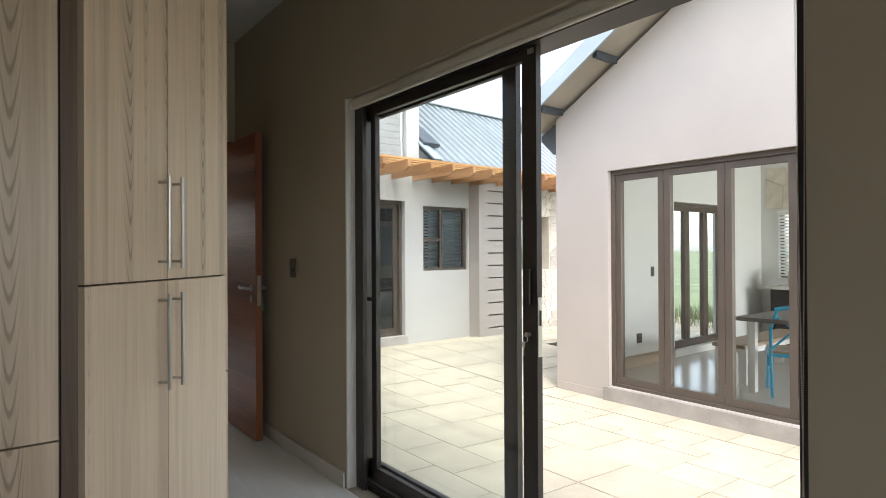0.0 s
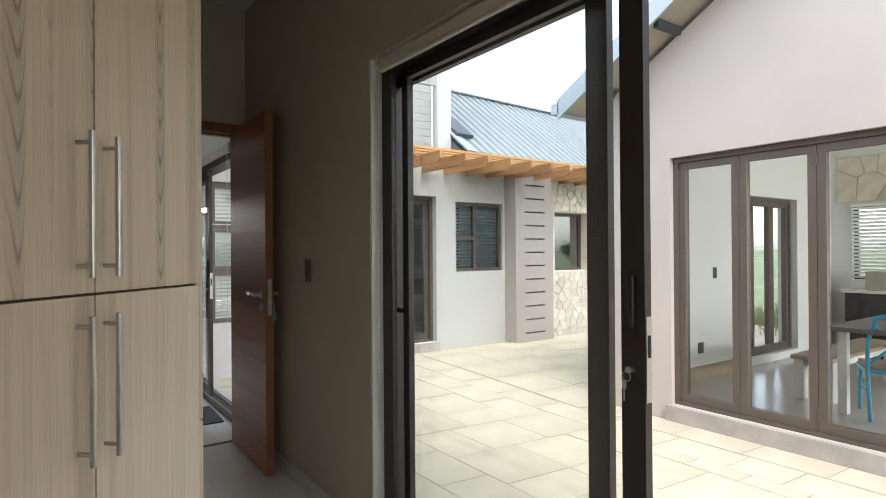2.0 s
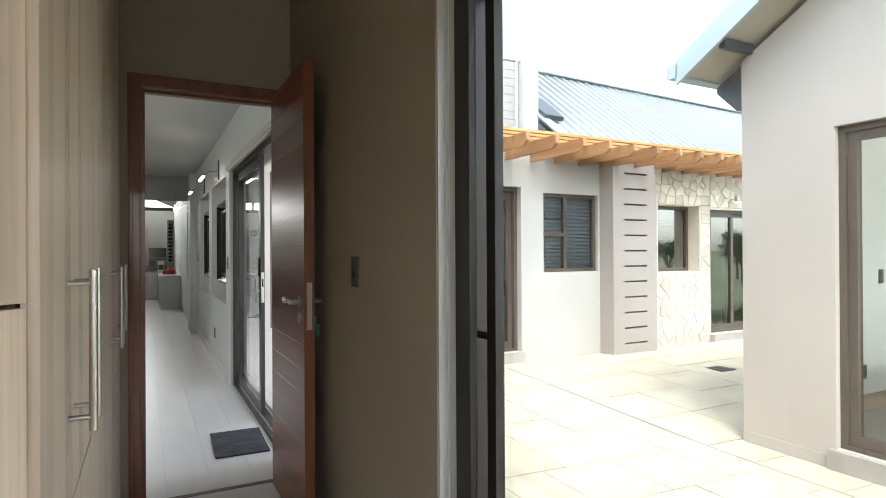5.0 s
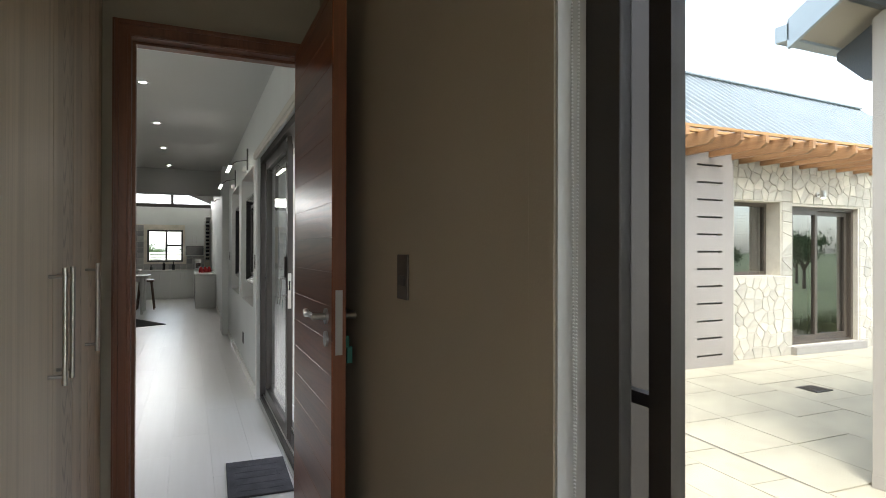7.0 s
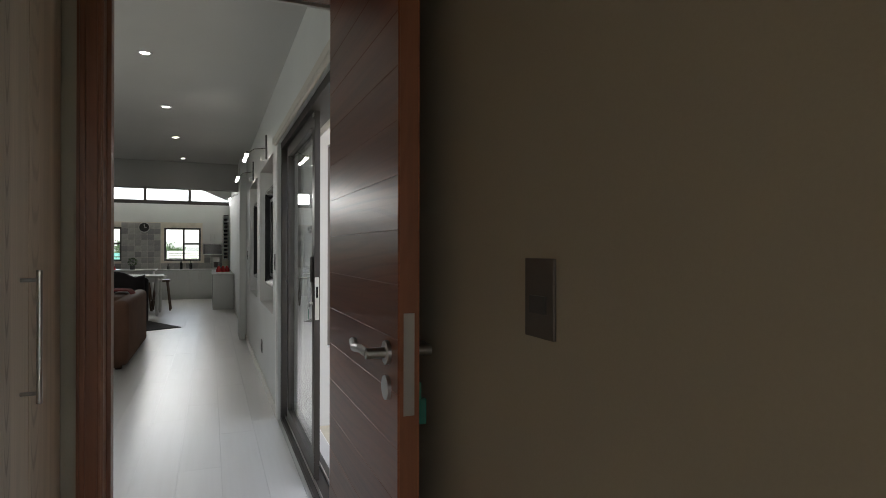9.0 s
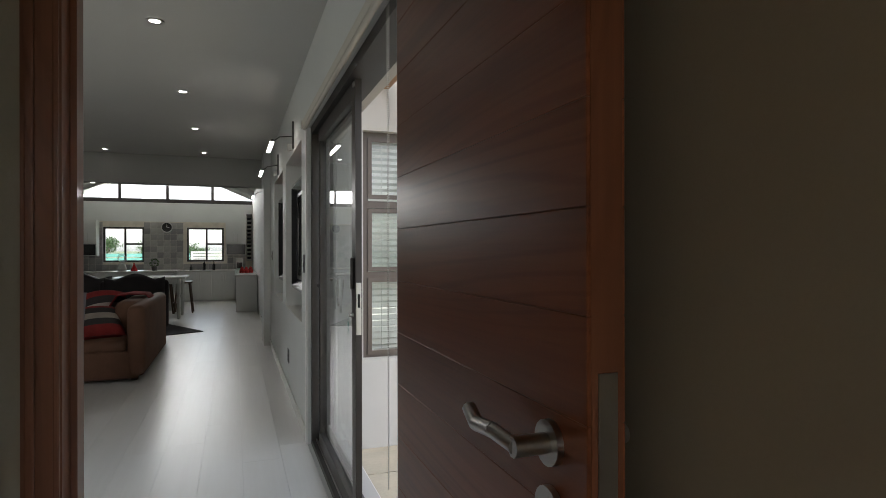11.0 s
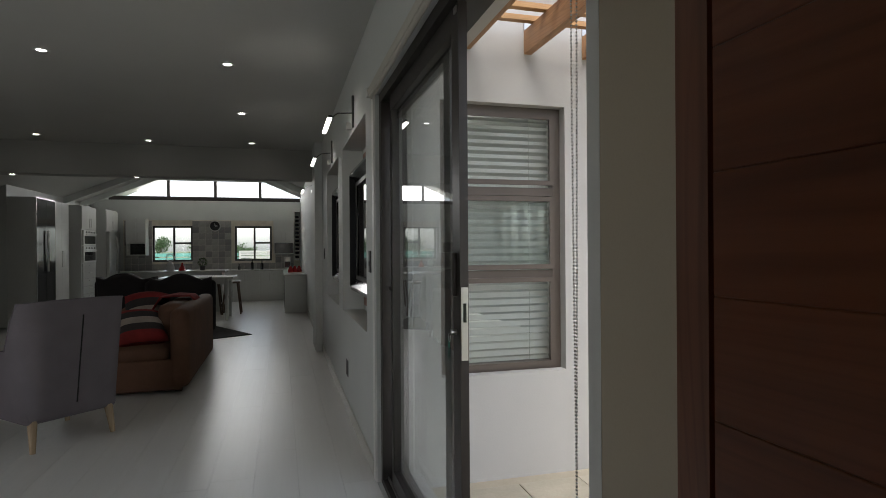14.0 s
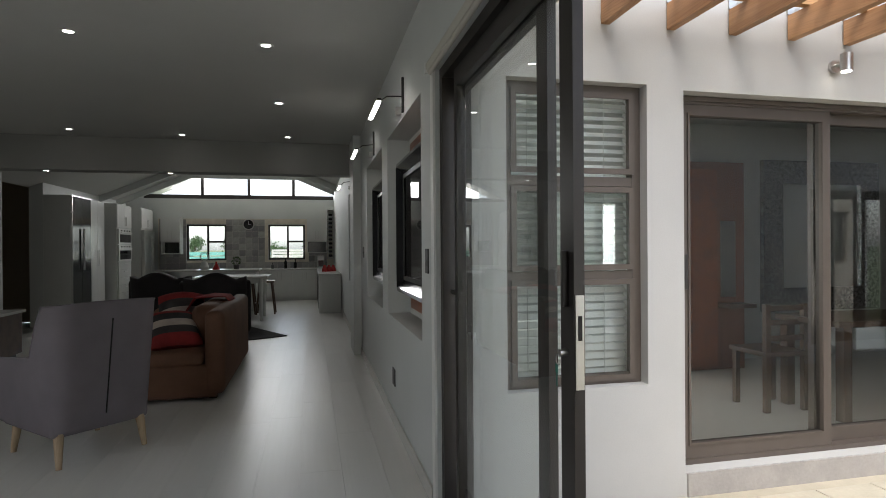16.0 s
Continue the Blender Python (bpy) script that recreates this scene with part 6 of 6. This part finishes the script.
# ---- pieces last: stones and pavers ----
def cells(x0, x1, z0, z1, size, seed):
    """Convex stones that fill a rectangle, like crazy paving."""
    rng = random.Random(seed)
    nx_, nz_ = max(1, round((x1 - x0) / size)), max(1, round((z1 - z0) / size))
    pts = [((x0 + (i + 0.5 + rng.uniform(-0.42, 0.42)) * (x1 - x0) / nx_), (z0 + (j + 0.5 + rng.uniform(-0.42, 0.42)) * (z1 - z0) / nz_)) for i in range(nx_) for j in range(nz_)]
    out = []
    for p in pts:
        poly = [(x0, z0), (x1, z0), (x1, z1), (x0, z1)]
        for q in pts:
            if q is p or abs(q[0] - p[0]) + abs(q[1] - p[1]) > size * 5:
                continue
            mx, mz, nx2, nz2 = (p[0] + q[0]) / 2, (p[1] + q[1]) / 2, q[0] - p[0], q[1] - p[1]
            nxt = []
            for a, b in zip(poly, poly[1:] + poly[:1]):
                da, db = (a[0] - mx) * nx2 + (a[1] - mz) * nz2, (b[0] - mx) * nx2 + (b[1] - mz) * nz2
                if da <= 0:
                    nxt.append(a)
                if da * db < 0:
                    f = da / (da - db)
                    nxt.append((a[0] + f * (b[0] - a[0]), a[1] + f * (b[1] - a[1])))
            poly = nxt
            if len(poly) < 3:
                break
        if len(poly) >= 3:
            out.append(poly)
    return out


def lay_stones(parent, rects, plane, size, seed, axis="y", out=-1):
    rng = random.Random(seed)
    for r in rects:
        for poly in cells(*r, size, rng.randint(0, 9999)):
            cx, cz = sum(p[0] for p in poly) / len(poly), sum(p[1] for p in poly) / len(poly)
            rad = max(math.hypot(p[0] - cx, p[1] - cz) for p in poly)
            if rad < 0.03:
                continue
            deep = rng.uniform(0.008, 0.017)
            bm = bmesh.new()
            rims = []
            for shrink, dep in ((0.004, 0.0), (0.006, deep * 0.75), (0.017, deep)):
                k = 1 - shrink / rad * 1.4
                ring_ = []
                for p in poly:
                    u, w = (p[0] - cx) * k, (p[1] - cz) * k
                    ring_.append(bm.verts.new((u, out * dep, w) if axis == "y" else (out * dep, u, w)))
                rims.append(ring_)
            n = len(poly)
            for a, b in zip(rims, rims[1:]):
                for i in range(n):
                    bm.faces.new([a[i], a[(i + 1) % n], b[(i + 1) % n], b[i]])
            bm.faces.new(rims[-1])
            ob = new("stone", mesh_of("stone", bm, M_STONE))
            ob.parent = parent
            ob.location = (cx, plane, cz) if axis == "y" else (plane, cx, cz)


stone_wall = bpy.data.objects["wall_wing_stone_backing"]
lay_stones(stone_wall, [(7.45, 8.83, -0.14, 0.95), (8.62, 8.83, 0.95, 1.96), (7.45, 7.70, 0.95, 1.96), (7.45, 8.83, 1.96, 2.5), (8.83, 10.70, 1.94, 2.5), (10.31, 10.70, -0.14, 1.94)], FARY - 0.041, 0.15, 11)
lay_stones(bpy.data.objects["wall_gable_east"], [(0.6, 3.70, 0.78, 2.6), (3.70, 4.5, 1.95, 2.6)], 9.999, 0.28, 12, "x", -1)


def pack(x0, x1, y0, y1, mod, seed):
    """A random ashlar of rectangles on a grid."""
    rng = random.Random(seed)
    nx_, ny_ = int((x1 - x0) / mod), int((y1 - y0) / mod)
    mx, my = (x1 - x0) / nx_, (y1 - y0) / ny_
    used = set()
    for j in range(ny_):
        for i in range(nx_):
            if (i, j) in used:
                continue
            sizes = [(3, 2), (2, 3), (2, 2), (3, 3), (1, 2), (2, 1), (1, 1)]
            rng.shuffle(sizes)
            sizes.sort(key=lambda s: -s[0] * s[1] + rng.uniform(0, 5))
            for a, b in sizes + [(1, 1)]:
                spots = {(i + p, j + q) for p in range(a) for q in range(b)}
                if i + a <= nx_ and j + b <= ny_ and not spots & used:
                    used |= spots
                    yield x0 + i * mx, x0 + (i + a) * mx, y0 + j * my, y0 + (j + b) * my
                    break


rng = random.Random(7)
for region in ((2.06, 4.915, -0.6, 7.76, 0.19, 21), (4.931, 10.6, 4.86, 7.72, 0.21, 22), (4.931, 5.33, -0.6, 4.85, 0.19, 23)):
    for x0, x1, y0, y1 in pack(*region):
        g = 0.0025 + rng.uniform(0, 0.002)
        lift = rng.uniform(-0.0015, 0.0015)
        cx, cy = (x0 + x1) / 2, (y0 + y1) / 2
        bm = bmesh.new()
        rims = []
        for inset, dz in ((g, -0.02), (g, -0.002), (g + 0.007, 0.0)):
            pts = []
            for px_, py_ in ((x0 + inset, y0 + inset), (x1 - inset, y0 + inset), (x1 - inset, y1 - inset), (x0 + inset, y1 - inset)):
                pts.append(bm.verts.new((px_ - cx, py_ - cy, court_z(px_, py_) + dz + lift)))
            rims.append(pts)
        for a, b in zip(rims, rims[1:]):
            for i in range(4):
                bm.faces.new([a[i], a[(i + 1) % 4], b[(i + 1) % 4], b[i]])
        bm.faces.new(rims[-1])
        ob = new("paver", mesh_of("paver", bm, M_PAVER))
        ob.location, ob.parent = (cx, cy, 0), paving

# dark control joint between the two fields of paving
bm = bmesh.new()
for k in range(14):
    ya, yb = 4.60 + 0.22 * k, 4.60 + 0.22 * (k + 1)
    bm.faces.new([bm.verts.new((x, y, court_z(x, y) - 0.0035)) for x, y in ((4.9165, ya), (4.9295, ya), (4.9295, yb), (4.9165, yb))])
solid("trim", bm, M_DARK, "dark sealant joint across the paving", "joint")

# ---- beyond the house ----
def fence(x0, x1, y, z0, h, material, label, slat_h=0.08):
    t = thing("fence", (x0, y, z0), label, "fence")
    x = x0
    while x < x1:
        part("post", boxes((x, x + 0.07, y, y + 0.07, z0, z0 + h + 0.05)), M_FENCE, t)
        x += 2.4
    z = z0 + 0.1
    while z < z0 + h:
        part("slat", boxes((x0, x1, y - 0.02, y, z, z + slat_h * 0.75)), material, t)
        z += slat_h
    return t
fence(-14, -0.6, 33, -0.55, 1.6, M_NET, "green shade-net fence beyond the kitchen", 0.2)
fence(-0.5, 16, 32, -0.55, 1.7, M_FENCE, "pale slatted fence beyond the kitchen", 0.12)


def tree(x, y, z0, h, seed):
    rng = random.Random(seed)
    t = thing("tree", (x, y, z0), "leafy garden tree with a rounded uneven crown", "tree", "garden trees")
    bm = bmesh.new()
    rod(bm, (x, y, z0), (x, y, z0 + h * 0.45), 0.09, 9, 0.06)
    tips = []
    for k in range(7):
        a = k * 0.9 + rng.uniform(0, 0.5)
        tip = (x + math.cos(a) * h * rng.uniform(0.15, 0.3), y + math.sin(a) * h * rng.uniform(0.15, 0.3), z0 + h * rng.uniform(0.6, 0.95))
        rod(bm, (x, y, z0 + h * rng.uniform(0.3, 0.44)), tip, 0.04, 6, 0.012)
        tips.append(Vector(tip))
    part("trunk", bm, M_BARK, t)
    bm = bmesh.new()
    for k in range(1500):
        c = rng.choice(tips) + Vector((rng.gauss(0, h * 0.09), rng.gauss(0, h * 0.09), rng.gauss(0, h * 0.07)))
        q = Euler((rng.uniform(0, 6), rng.uniform(0, 6), rng.uniform(0, 6))).to_matrix()
        s = rng.uniform(0.05, 0.10)
        bm.faces.new([bm.verts.new(c + q @ Vector(p)) for p in ((-s, 0, 0), (0, s * 0.5, s * 0.15), (s, 0, 0), (0, -s * 0.5, s * 0.15))])
    tagged(part("crown", bm, M_LEAF, t), kind="stuff")
for k in range(6):
    tree(-9.0 + k * 2.6, 44 + (k * 5) % 4, -0.55, 2.0 + 0.13 * ((k * 3) % 4), 40 + k)
for k, (x, y, h) in enumerate([(26.0, -7.5, 2.3), (29.0, -5.5, 2.7), (33.5, -9.0, 2.5), (23.0, -9.5, 2.1), (38.0, -8.0, 2.9)]):
    tree(x, y, -0.55, h, 3 + k)
bm = bmesh.new()
rng = random.Random(9)
for k in range(5200):
    x, y = rng.uniform(6.2, 15.0), rng.uniform(5.4, 7.6)
    if x < 11.0:
        x += 4.8
    h, a = rng.uniform(0.25, 0.75), rng.uniform(0, 6.28)
    d = Vector((math.cos(a) * 0.012, math.sin(a) * 0.012, 0))
    b = Vector((x, y, -0.56))
    tip = b + Vector((rng.uniform(-0.15, 0.15), rng.uniform(-0.15, 0.15), h))
    bm.faces.new([bm.verts.new(b - d), bm.verts.new(b + d), bm.verts.new(tip)])
solid("grass", bm, M_GRASS, "tall unmown grass in the garden", "grass", "stuff")
